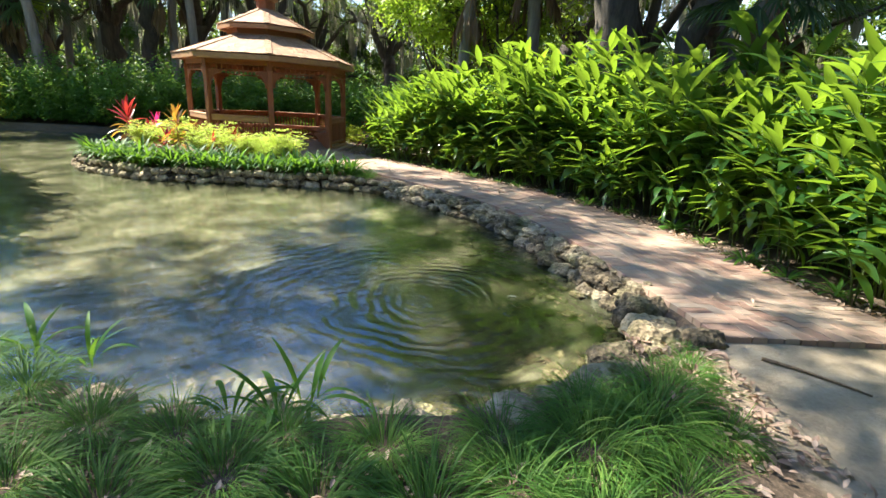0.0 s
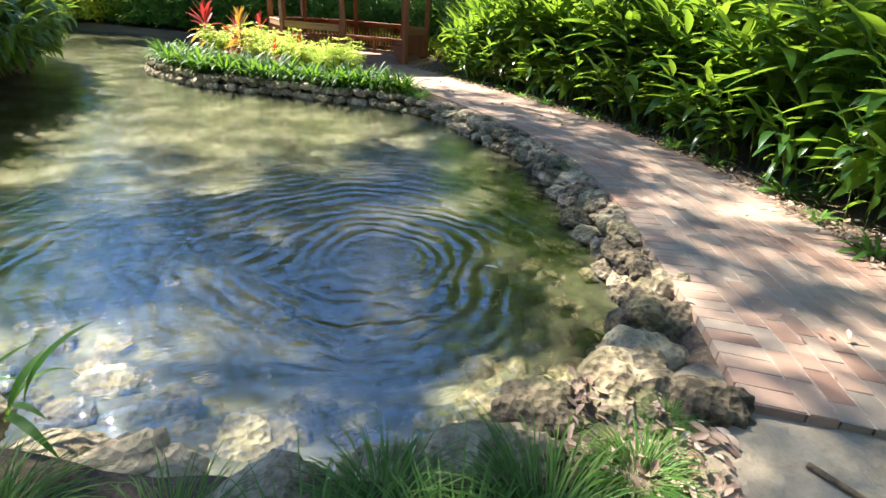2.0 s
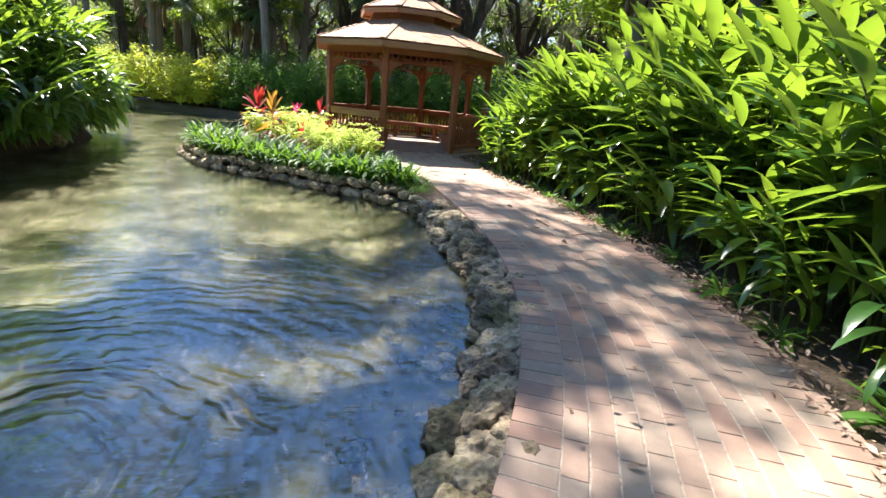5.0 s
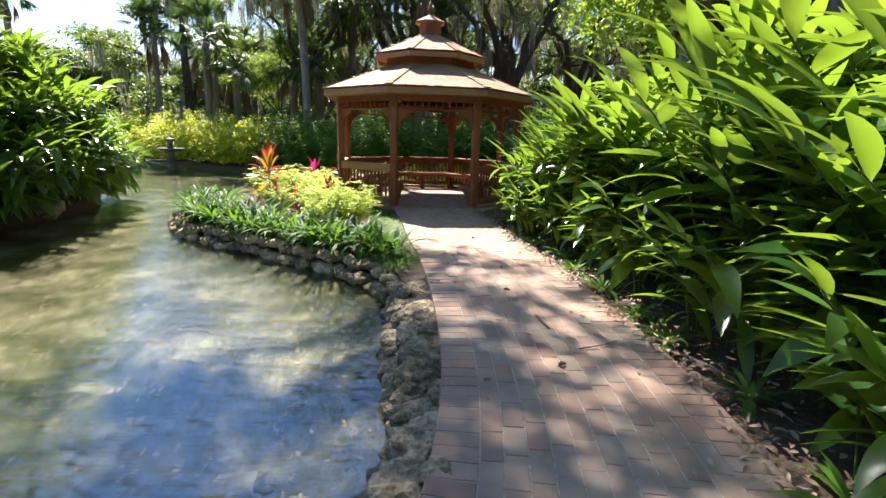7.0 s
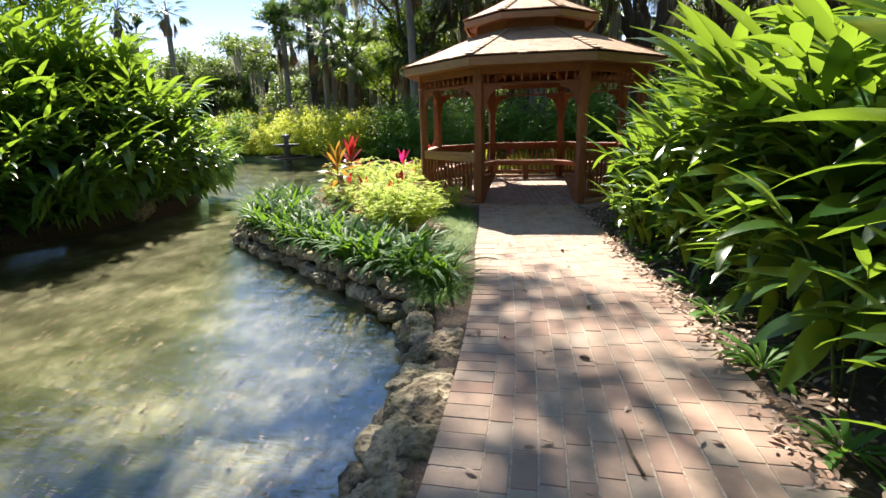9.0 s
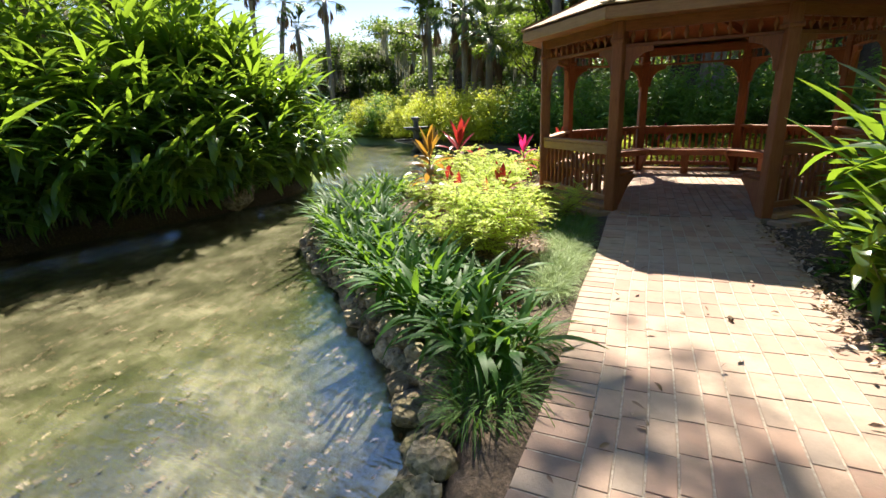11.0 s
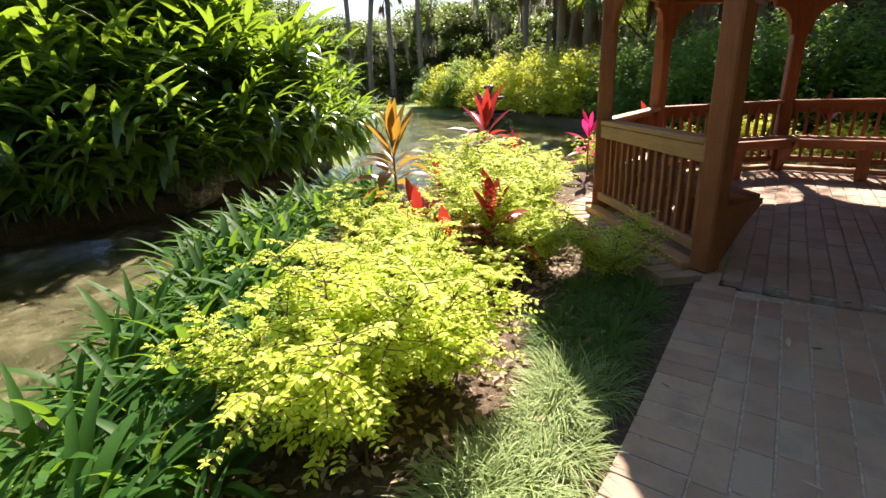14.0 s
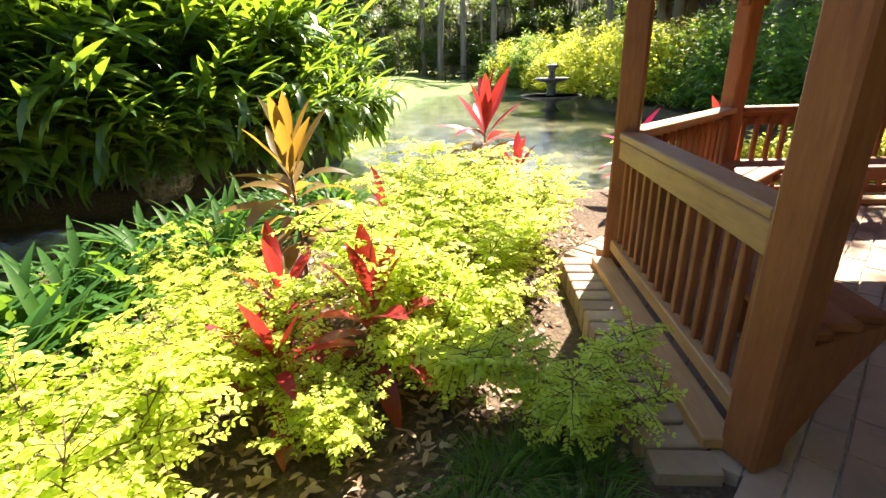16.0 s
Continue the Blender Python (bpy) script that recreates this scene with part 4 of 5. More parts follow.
def cane_data(h, lean, n_leaf, leaf_len, bare=0.22, rise=0.0):
    """A leaning ginger cane: its line, radii, and the turn, place and kind of each leaf."""
    pts, out = [], []
    az = 0.0
    steps = 9
    p = np.zeros(3)
    for i in range(steps + 1):
        s = i / steps
        a = lean * (0.25 + 1.1 * s ** 1.6)
        pts.append(p.copy())
        p = p + np.array([0, math.sin(a), math.cos(a)]) * (h / steps)
    pts = np.array(pts)
    for i in range(n_leaf):
        s = bare + (1 - bare) * (i / (n_leaf - 1)) ** 0.85
        f = s * steps
        k = min(int(f), steps - 1)
        q = pts[k] + (pts[k + 1] - pts[k]) * (f - k)
        side = 1 if i % 2 else -1
        yaw = side * U(0.9, 1.75) + U(-0.25, 0.25)
        up = U(0.0, 0.6) + 0.55 * s ** 3 + rise * U(0.3, 1.0)
        if i >= n_leaf - 2:
            yaw, up = side * U(0.2, 0.6), U(0.9, 1.2)
        size = leaf_len * (0.72 + 0.4 * math.sin(math.pi * (0.15 + 0.75 * s))) * U(0.85, 1.15)
        out.append((turned(yaw, up - lean * 0.3, U(-0.5, 0.5), size, U(0.85, 1.15)), q, prng.randrange(3)))
    return pts, out


CANES, BANK_CANES = [], []
for store, temps, h, lean, n, ll in [(c, t_, *row) for c, t_, rows_ in ((CANES, GINGER_LEAVES, ((1.25, 0.6, 11, 0.5), (1.5, 0.45, 12, 0.56), (1.75, 0.55, 13, 0.58), (2.0, 0.4, 14, 0.6), (2.3, 0.5, 15, 0.62), (2.6, 0.38, 16, 0.64), (2.9, 0.45, 17, 0.64), (1.0, 0.9, 9, 0.48), (1.9, 0.75, 13, 0.58))), (BANK_CANES, NARROW_LEAVES, ((0.95, 1.1, 13, 0.5), (1.5, 0.7, 17, 0.55), (1.75, 0.6, 19, 0.58), (2.1, 0.36, 17, 0.66), (2.5, 0.3, 18, 0.7), (2.8, 0.26, 19, 0.72), (3.0, 0.4, 20, 0.7)))) for row in rows_]:
    pts, leaves = cane_data(h, lean, n, ll, 0.22 if store is BANK_CANES else 0.3, rise=0.55 if store is BANK_CANES and h > 2 else 0.0)
    gs = Geo()
    gs.tube(pts, np.linspace(0.013, 0.005, len(pts)), 6)
    gl = Geo()
    for m, q, k in leaves:
        gl.scatter(*temps[k], [m], [q])
    store.append((h, gs.mesh("cane", STEM), gl.mesh("leaves", GINGER), leaves))
LEAFMESH = []
for tv, tf in GINGER_LEAVES:
    g = Geo()
    g.add(tv, tf)
    LEAFMESH.append(g.mesh("leaf", GINGER))


def ginger(x, y, z, height, toward, n=9, spread=0.28, split=0, canes=CANES):
    """A clump of ginger canes, the outer ones leaning out and more of them toward that heading."""
    ob = thing("ginger_plant", "tall ginger clump with long glossy green leaves", "plant", Matrix.Translation((x, y, z)), "ginger clumps beside the water and path")
    order = sorted(canes, key=lambda c: abs(c[0] - height))[:4]
    for i in range(n):
        h, ms, ml, leaves = prng.choice(order)
        a = U(0, 2 * math.pi) if prng.random() < 0.55 else toward + U(-0.9, 0.9)
        r = spread * math.sqrt(prng.random())
        m = Matrix.Translation((r * math.cos(a), r * math.sin(a), 0)) @ Matrix.Rotation(a - math.pi / 2 + U(-0.3, 0.3), 4, "Z") @ Matrix.Scale(height / h * U(0.82, 1.12), 4)
        cane = child("cane", ms, ob, m)
        if i < split:
            for lm, q, k in leaves:
                mm = Matrix(np.vstack([np.hstack([lm, np.array(q)[:, None]]), [0, 0, 0, 1]]).tolist())
                child("leaf", LEAFMESH[k], cane, mm)
        else:
            child("leaves", ml, cane)
    return ob


# right-hand ginger hedge
for row, (du, hh, gap) in enumerate(((0.52, 0.9, 0.75), (0.92, 1.45, 0.56), (1.5, 1.75, 0.62), (2.2, 1.95, 0.75), (3.1, 2.05, 0.95))):
    s = 0.2 + 0.2 * row
    while s < s_end - 1.35 + 0.12 * row:
        x, y, h = path_at(s, WIDTH + du + U(-0.1, 0.1))
        low = (1 - 0.38 * float(step(s_end - 4.0, s_end - 1.5, s))) * (1 + 0.2 * (row > 0) * float(step(2.0, 3.5, s)))
        split = 2 if (row == 1 and 4.2 < s < 8.2) else 0
        ginger(x, y, float(land_z(x, y)) - 0.04, hh * low * U(0.88, 1.12), h + math.pi, 9 if row else 6, 0.28, split)
        s += gap * U(0.85, 1.15)
for x, y, hh in ((4.15, 2.9, 1.6), (4.3, 2.3, 1.6), (4.2, 1.6, 1.5), (4.75, 3.2, 2.1), (4.9, 2.4, 2.3), (4.9, 1.5, 2.2), (5.6, 3.4, 2.2), (5.7, 2.3, 2.3), (5.6, 1.2, 2.2), (5.2, 0.4, 2.2), (4.4, 0.8, 1.6), (6.3, 2.9, 2.8), (6.4, 1.6, 2.8)):
    ginger(x, y, 0.03, hh, math.pi, 9, 0.3)
# far-bank ginger on the pond's other side
a0, b0 = int(np.argmin(((SH2 - POND[6]) ** 2).sum(1))), int(np.argmin(((SH2 - POND[15]) ** 2).sum(1)))
for off, hh, gap in ((0.02, 0.95, 0.42), (0.3, 1.4, 0.5), (0.85, 1.95, 0.6), (1.6, 2.45, 0.75), (2.5, 2.8, 0.95)):
    s = a0 + prng.randrange(6)
    while s < b0:
        p = SH2[s]
        if p[1] < 5.2 or p[0] < -12.4:
            s += 4
            continue
        t = SH2[s + 2] - SH2[s - 2]
        t = t / np.linalg.norm(t)
        nrm = np.array([t[1], -t[0]]) * -SIDE
        q = p + nrm * (off + U(-0.12, 0.12))
        ginger(q[0], q[1], 0.02 + 0.3 * min(1, off / 1.6), hh * U(0.88, 1.12), math.atan2(-nrm[1], -nrm[0]), 9, 0.3, 0, BANK_CANES)
        s += int(gap / 0.05 * U(0.85, 1.15))


def tuft_mesh(n, length, width, mat, droop=(0.9, 2.0), spread=0.1, pitch=(0.5, 1.4), segs=5, name="blades", fold=0.25):
    g = Geo()
    temps = [leaf_template(1.0, width / length, d, segs, fold, 0.0, widest=0.5) for d in np.linspace(*droop, 4)]
    for i in range(n):
        yaw = U(0, 2 * math.pi)
        r = spread * math.sqrt(prng.random())
        g.scatter(*prng.choice(temps), [turned(yaw, U(*pitch), U(-0.3, 0.3), length * U(0.6, 1.15), U(0.8, 1.2))], [(-r * math.sin(yaw), r * math.cos(yaw), 0)])
    return g.mesh(name, mat)


LILY = []
for d in (0.9, 1.4, 1.9, 2.4):
    g = Geo()
    g.add(*leaf_template(1.0, 0.085, d, 8, 0.3, 0.0, widest=0.5))
    LILY.append(g.mesh("leaf", STRAP))


def lily(label, group, x, y, z, size, n=22, up=(0.75, 1.4)):
    """A clump of arching strap leaves, each a part of its own."""
    ob = thing("lily_clump", label, "plant", Matrix.Translation((x, y, z)), group)
    for i in range(n):
        yaw = 2.4 * i + U(-0.4, 0.4)
        m = turned(yaw, U(*up), U(-0.3, 0.3), 0.45 * size * U(0.7, 1.15), U(0.8, 1.2))
        r = U(0.0, 0.07)
        child("leaf", prng.choice(LILY), ob, Matrix(np.vstack([np.hstack([m, [[-r * math.sin(yaw)], [r * math.cos(yaw)], [0]]]), [0, 0, 0, 1]]).tolist()))

TUFT = [tuft_mesh(420, 0.5, 0.0075, GRASS, (1.6, 2.9), 0.2, (0.8, 1.5), 6) for _ in range(3)]
SMALLTUFT = [tuft_mesh(170, 0.25, 0.006, PALEGRASS, (0.9, 2.2), 0.13, (0.6, 1.4), 4) for _ in range(3)]
DARKTUFT = [tuft_mesh(170, 0.25, 0.006, GRASS, (0.9, 2.2), 0.13, (0.6, 1.4), 4) for _ in range(2)]


def tuft(name, label, category, group, mesh, x, y, z, size):
    ob = thing(name, label, category, Matrix.Translation((x, y, z)) @ Matrix.Rotation(U(0, 6.28), 4, "Z") @ Matrix.Scale(size, 4), group)
    child("foliage", mesh, ob, None, "", "stuff")


def ground_height(x, y):
    d = float(shore_distance([x], [y])[0])
    return float(land_z(x, y)) - 0.06 + 0.02 if d > 0.2 else -0.12


# strap-leaved lilies along the bed's rim
a0, b0 = int(np.argmin(((SH2 - POND[27]) ** 2).sum(1))), int(np.argmin(((SH2 - POND[34]) ** 2).sum(1)))
for off, gap in ((0.32, 0.27), (0.58, 0.32), (0.88, 0.45)):
    s = a0
    while s < b0 - 4:
        p = SH2[s]
        t = SH2[s + 2] - SH2[s - 2]
        t = t / np.linalg.norm(t)
        q = p + np.array([t[1], -t[0]]) * -SIDE * (off + U(-0.06, 0.06))
        if -8.5 < q[0] < -1.8 - (off > 0.7) * 0.9:
            lily("clump of arching dark green strap leaves", "lilies along the bed's stone edge", q[0], q[1], -0.05, U(0.95, 1.3), 30, (0.95, 1.5))
        s += int(gap / 0.05 * U(0.8, 1.2))
# grass at the start of the walk
for x, y, sz in ((-1.55, 1.62, 1.0), (-1.15, 1.55, 1.0), (-0.8, 1.72, 1.05), (-0.4, 1.62, 1.0), (0.0, 1.6, 1.1), (0.35, 1.75, 1.0), (0.7, 1.9, 1.05), (1.0, 2.05, 1.05), (1.2, 2.3, 1.0), (0.75, 2.2, 0.8), (0.3, 2.05, 0.85), (-0.2, 1.95, 0.85), (-0.65, 2.0, 0.8), (-1.1, 1.95, 0.85), (-1.5, 2.0, 0.9), (-1.95, 1.8, 1.0), (-2.0, 2.25, 0.9), (-2.4, 2.0, 1.0), (-2.8, 2.2, 1.0), (-2.4, 2.45, 0.8), (-3.3, 2.1, 1.0), (-3.9, 2.2, 1.0), (1.48, 2.6, 0.62), (1.6, 2.9, 0.36), (1.4, 2.05, 0.6), (0.6, 1.45, 0.9), (-0.15, 1.28, 0.9), (-2.0, 1.35, 0.9), (-2.7, 1.6, 1.0), (1.0, 1.65, 0.8)):
    tuft("grass_tuft", "fine arching green grass tuft at the water's edge", "grass", "grass tufts on the near bank", prng.choice(TUFT), x, y - 0.12 - 0.12 * (x < 0.6), 0.04, sz * (0.62 if x < 0.6 else 0.7))
for x, y in ((-0.75, 1.95), (-0.62, 2.05), (-0.95, 1.9), (-1.9, 2.3), (-2.25, 2.35)):
    lily("upright bright green blade leaves at the water", "blade leaves on the near bank", x, y, 0.02, 0.75, 9, (1.0, 1.45))
# low border grasses beside the path
for i in range(34):
    s = s_end - 2.9 + 1.55 * (i / 34)
    x, y, h = path_at(s, U(-0.36, -0.15))
    tuft("border_grass", "pale variegated border grass beside the bricks", "grass", "pale border grass", prng.choice(SMALLTUFT), x, y, -0.05, U(0.6, 0.8))
for i in range(22):
    x, y, h = path_at(s_end - 1.35 + 1.2 * (i / 22), U(-0.6, -0.22))
    tuft("border_grass", "dark green low border grass in shade", "grass", "dark border grass", prng.choice(DARKTUFT), x, y, -0.05 - float(bed_dip(x, y)), U(0.6, 0.8))
for s, u in ((7.95, -0.3), (8.15, -0.22), (8.3, -0.4), (8.5, -0.3), (8.75, -0.25)):
    x, y, h = path_at(s, u)
    tuft("border_grass", "green border grass tuft above the stones", "grass", "dark border grass", prng.choice(DARKTUFT), x, y, -0.05, U(0.9, 1.2))
# ferny fringe under the hedge
FERN = tuft_mesh(30, 0.4, 0.05, SHRUB, (0.8, 1.6), 0.05, (0.4, 1.1), 6, "fronds")
s = 0.3
while s < s_end - 1.6:
    x, y, h = path_at(s, WIDTH + U(0.08, 0.3))
    tuft("fern", "low dark green fern at the path's edge", "fern", "ferns under the hedge", FERN, x, y, float(land_z(x, y)) - 0.03, U(0.55, 1.0))
    s += U(0.3, 0.8)


def duranta_mesh(h, n_stem, spread):
    """Wiry stems, arching out, set with pairs of small gold leaves."""
    gw, gl = Geo(), Geo()
    temps = [leaf_template(1.0, 0.5, d, 3, 0.2, 0.05, widest=0.45) for d in (0.3, 0.8)]
    for i in range(n_stem):
        yaw, tilt = U(0, 2 * math.pi), U(0.05, 0.35)
        p = np.array([U(-0.06, 0.06), U(-0.06, 0.06), 0.0])
        line = [p]
        hh = h * U(0.7, 1.1)
        for k in range(8):
            tilt += U(0.02, 0.11) * spread
            yaw += U(-0.2, 0.2)
            p = p + hh / 8 * np.array([math.sin(tilt) * math.cos(yaw), math.sin(tilt) * math.sin(yaw), math.cos(tilt)])
            line.append(p)
        gw.tube(line, np.linspace(0.007, 0.002, 9), 5)
        for k in range(3, 9):
            for _b in range(5):
                # side twig with leaf pairs
                ty, tp = U(0, 2 * math.pi), U(-0.1, 0.7)
                tl = U(0.12, 0.26) * (1.1 if k < 8 else 0.8)
                d = np.array([math.cos(ty) * math.cos(tp), math.sin(ty) * math.cos(tp), math.sin(tp)])
                base = line[k]
                gw.tube([base, base + d * tl * 0.6, base + d * tl + np.array([0, 0, -0.02])], [0.003, 0.002, 0.001], 4)
                f = np.repeat(np.arange(9) / 8, 2)
                q = base + d * (tl * (0.15 + 0.85 * f))[:, None] + np.array([0, 0, -0.02]) * (f ** 2)[:, None]
                sd = np.tile([-1.0, 1.0], 9)
                gl.scatter(*prng.choice(temps), turned_many(ty - math.pi / 2 + sd * nrng.uniform(0.6, 1.3, 18), nrng.uniform(-0.3, 0.5, 18), nrng.uniform(-0.5, 0.5, 18), nrng.uniform(0.024, 0.045, 18)), q)
    return gw.mesh("stems", TWIG), gl.mesh("foliage", GOLD)


DURANTA = [duranta_mesh(0.75, 11, 1.1), duranta_mesh(0.65, 10, 1.5), duranta_mesh(0.85, 11, 0.9)]
for x, y, sz in ((-3.5, 10.82, 1.0), (-3.85, 11.2, 0.85), (-4.05, 10.78, 1.0), (-4.4, 11.1, 0.9), (-4.8, 11.0, 0.75), (-4.85, 11.6, 0.62), (-5.0, 11.25, 0.9), (-5.2, 12.05, 0.95), (-5.55, 11.7, 1.05), (-5.75, 12.2, 1.05), (-6.2, 11.9, 1.1), (-6.35, 12.4, 1.0), (-6.9, 12.2, 1.05), (-7.2, 12.7, 1.0), (-7.3, 11.8, 0.95), (-4.95, 12.5, 0.75), (-5.6, 10.9, 0.8), (-7.7, 12.2, 0.85), (-3.75, 10.5, 0.75)):
    ws, ls = prng.choice(DURANTA)
    ob = thing("gold_shrub", "wiry shrub with small lime-gold leaves", "shrub", Matrix.Translation((x, y, -0.06 - float(bed_dip(x, y)))) @ Matrix.Rotation(U(0, 6.28), 4, "Z") @ Matrix.Scale(sz * 0.9, 4), "gold shrubs in the bed")
    child("woody_base", ws, ob, None, "thin wiry brown stems", "stuff")
    child("foliage", ls, ob, None, "", "stuff")

TI_LEAF = [leaf_template(1.0, 0.22, d, 6, 0.35, 0.1, widest=0.5) for d in (0.15, 0.7, 1.3)]
TI_MESH = {}
for mat in (TIRED, TIPINK, TIBRONZE):
    for k, (tv, tf) in enumerate(TI_LEAF):
        g = Geo()
        g.add(tv, tf)
        TI_MESH[mat.name, k] = g.mesh("leaf", mat)


def ti_plant(x, y, h, mat, colour, n=22, leaf=0.36, top=None):
    ob = thing("ti_plant", colour + " ti plant with upright broad leaves", "plant", Matrix.Translation((x, y, -0.06)), "ti plants in the bed")
    g = Geo()
    hs = h - leaf * 0.75
    g.tube([(0, 0, 0), (U(-0.02, 0.02), U(-0.02, 0.02), hs * 0.5), (0, 0, hs)], [0.014, 0.012, 0.009], 6)
    child("stem", g.mesh("stem", TWIG), ob)
    for i in range(n):
        s = i / (n - 1)
        up = -0.1 + 1.45 * s ** 1.1
        m = turned(i * 2.4 + U(-0.3, 0.3), up + U(-0.15, 0.15), U(-0.3, 0.3), leaf * U(0.8, 1.1), U(0.85, 1.15))
        k = 0 if s > 0.7 else prng.choice((1, 2, 1))
        mm = top if top and s > 0.55 else mat
        child("leaf", TI_MESH[mm.name, k], ob, Matrix(np.vstack([np.hstack([m, [[0], [0], [hs * (0.35 + 0.65 * s)]]]), [0, 0, 0, 1]]).tolist()))


ti_plant(-8.15, 12.4, 1.2, TIBRONZE, "bright red-topped", 30, 0.55, TIRED)
ti_plant(-7.75, 12.65, 0.7, TIRED, "small red and orange", 12, 0.36)
ti_plant(-6.22, 11.14, 1.2, TIBRONZE, "tall bronze and orange", 32, 0.46)
ti_plant(-6.75, 11.6, 0.62, TIRED, "small red and orange", 10, 0.32)
ti_plant(-5.2, 11.75, 0.7, TIRED, "deep red", 16, 0.38)
ti_plant(-5.0, 11.4, 0.54, TIRED, "low red", 16, 0.34)
ti_plant(-5.5, 11.25, 0.58, TIRED, "low red", 16, 0.36)
ti_plant(-8.35, 13.9, 0.85, TIPINK, "magenta", 16, 0.38)
ti_plant(-8.1, 14.6, 0.95, TIRED, "bright red", 14, 0.4)
ti_plant(-2.5, 14.6, 0.95, TIRED, "bright red", 14, 0.4)
ti_plant(-8.6, 17.8, 0.8, TIRED, "bright red", 12, 0.38)

# ---- shrubs and trees ----


def shrub_meshes(r, h, n, leaf, mat, width=0.42):
    """A rounded, uneven shrub: woody stems and a skin of leafy shoots."""
    gw, gl = Geo(), Geo()
    temps = [leaf_template(1.0, width, d, 2, 0.3, 0.05) for d in (0.3, 0.8)]
    tips = []
    for i in range(n):
        yaw, e = U(0, 2 * math.pi), math.asin(U(-0.1, 1.0))
        q = U(0.62, 1.06) * (1 + 0.22 * math.sin(3 * yaw + 2 * e) + 0.15 * math.sin(7 * yaw + 1))
        tips.append(np.array([r * q * math.cos(e) * math.cos(yaw), r * q * math.cos(e) * math.sin(yaw), 0.12 * h + (h * 0.85) * max(0, math.sin(e)) * q]))
    for i in range(0, n, max(1, n // 14)):
        gw.tube([(0, 0, 0), tips[i] * np.array([0.35, 0.35, 0.5]), tips[i]], [0.03, 0.018, 0.006], 5)
    tips = np.repeat(np.array(tips), 9, axis=0)
    k = len(tips)
    pos = tips + nrng.uniform(-0.9, 0.9, (k, 3)) * leaf
    ms = turned_many(np.arctan2(tips[:, 1], tips[:, 0]) - math.pi / 2 + nrng.uniform(-1.6, 1.6, k), nrng.uniform(-0.4, 0.9, k), nrng.uniform(-0.6, 0.6, k), leaf * nrng.uniform(0.7, 1.2, k))
    for j in (0, 1):
        gl.scatter(*temps[j], ms[j::2], pos[j::2])
    return gw.mesh("stems", BARK), gl.mesh("foliage", mat)


DARKSHRUB = [shrub_meshes(1.15, 1.85, 420, 0.17, SHRUB) for _ in range(3)]
GOLDSHRUB = [shrub_meshes(1.15, 1.75, 420, 0.16, YELLOWSHRUB) for _ in range(2)]
LOWGOLD = shrub_meshes(0.5, 0.6, 170, 0.09, YELLOWSHRUB)


def shrub(meshes, x, y, z, size, label, group):
    ob = thing("shrub", label, "shrub", Matrix.Translation((x, y, z)) @ Matrix.Rotation(U(0, 6.28), 4, "Z") @ Matrix.Diagonal((size, size, size * U(0.9, 1.1), 1)), group)
    child("woody_base", meshes[0], ob, None, "", "stuff")
    child("foliage", meshes[1], ob, None, "", "stuff")


hedge_line, _ = smooth_line([(3.5, 19.5), (-1, 20.5), (-6, 20.2), (-9.5, 19.0), (-12.5, 18.6), (-16.5, 18.3)], 1.25)
for x, y in hedge_line:
    for k in range(2):
        shrub(prng.choice(DARKSHRUB), x + U(-0.3, 0.3), y + 1.4 * k + U(-0.3, 0.3), 0.0, U(0.85, 1.1) + 0.12 * k, "dense dark green broadleaf shrub", "dark hedge behind the gazebo")
hedge_line, _ = smooth_line([(-17.3, 18.0), (-20, 17.2), (-23, 16.6), (-26, 15.3), (-28.5, 14.8), (-31, 14.6)], 1.3)
for x, y in hedge_line:
    for k in range(2):
        dark = prng.random() < 0.22
        shrub(prng.choice(DARKSHRUB if dark else GOLDSHRUB), x + U(-0.3, 0.3), y + 1.3 * k + U(-0.2, 0.2), 0.0, U(0.78, 1.05) + 0.2 * k, "dense dark green broadleaf shrub" if dark else "yellow-green leafy hedge shrub", "yellow hedge on the far bank")
for k in range(3, 13):
    a = TH0 - (2.2 + (k - 3) * 0.42) * math.pi / 4
    shrub(LOWGOLD, GAZ.x + 3.3 * math.cos(a), GAZ.y + 3.3 * math.sin(a), -0.05, U(0.9, 1.2), "low yellow-green shrub round the gazebo", "low shrubs round the gazebo")


def leafball(g, centre, r, n, leaf, temps, flat=0.7):
    c = np.array(centre)
    v = nrng.normal(size=(n, 3))
    v = v / np.linalg.norm(v, axis=1)[:, None] * (r * np.cbrt(nrng.random(n)))[:, None] * (1, 1, flat)
    ms = turned_many(nrng.uniform(0, 6.28, n), nrng.uniform(-0.9, 0.9, n), nrng.uniform(-0.8, 0.8, n), leaf * nrng.uniform(0.7, 1.3, n))
    g.scatter(*prng.choice(temps), ms, c + v)


TREE_LEAF = [leaf_template(1.0, 0.45, d, 2, 0.3, 0.05) for d in (0.2, 0.9)]
STRAND = [leaf_template(1.0, 0.045, 0.02, 2, 0.0, 0.0, widest=0.35)]


def limb(g, a, b, r1, r2, sag=0.0, sides=8, knots=6):
    """A crooked limb from a to b."""
    a, b = np.array(a, float), np.array(b, float)
    L = np.linalg.norm(b - a)
    pts = []
    for i in range(knots + 1):
        s = i / knots
        q = a + (b - a) * s + np.array([0, 0, 1]) * math.sin(math.pi * s) * L * 0.12
        if 0 < i < knots:
            q = q + np.array([U(-1, 1), U(-1, 1), U(-1, 1)]) * L * 0.045
        pts.append(q)
    g.tube(pts, [r1 + (r2 - r1) * (i / knots) ** 0.8 for i in range(knots + 1)], sides)
    return pts


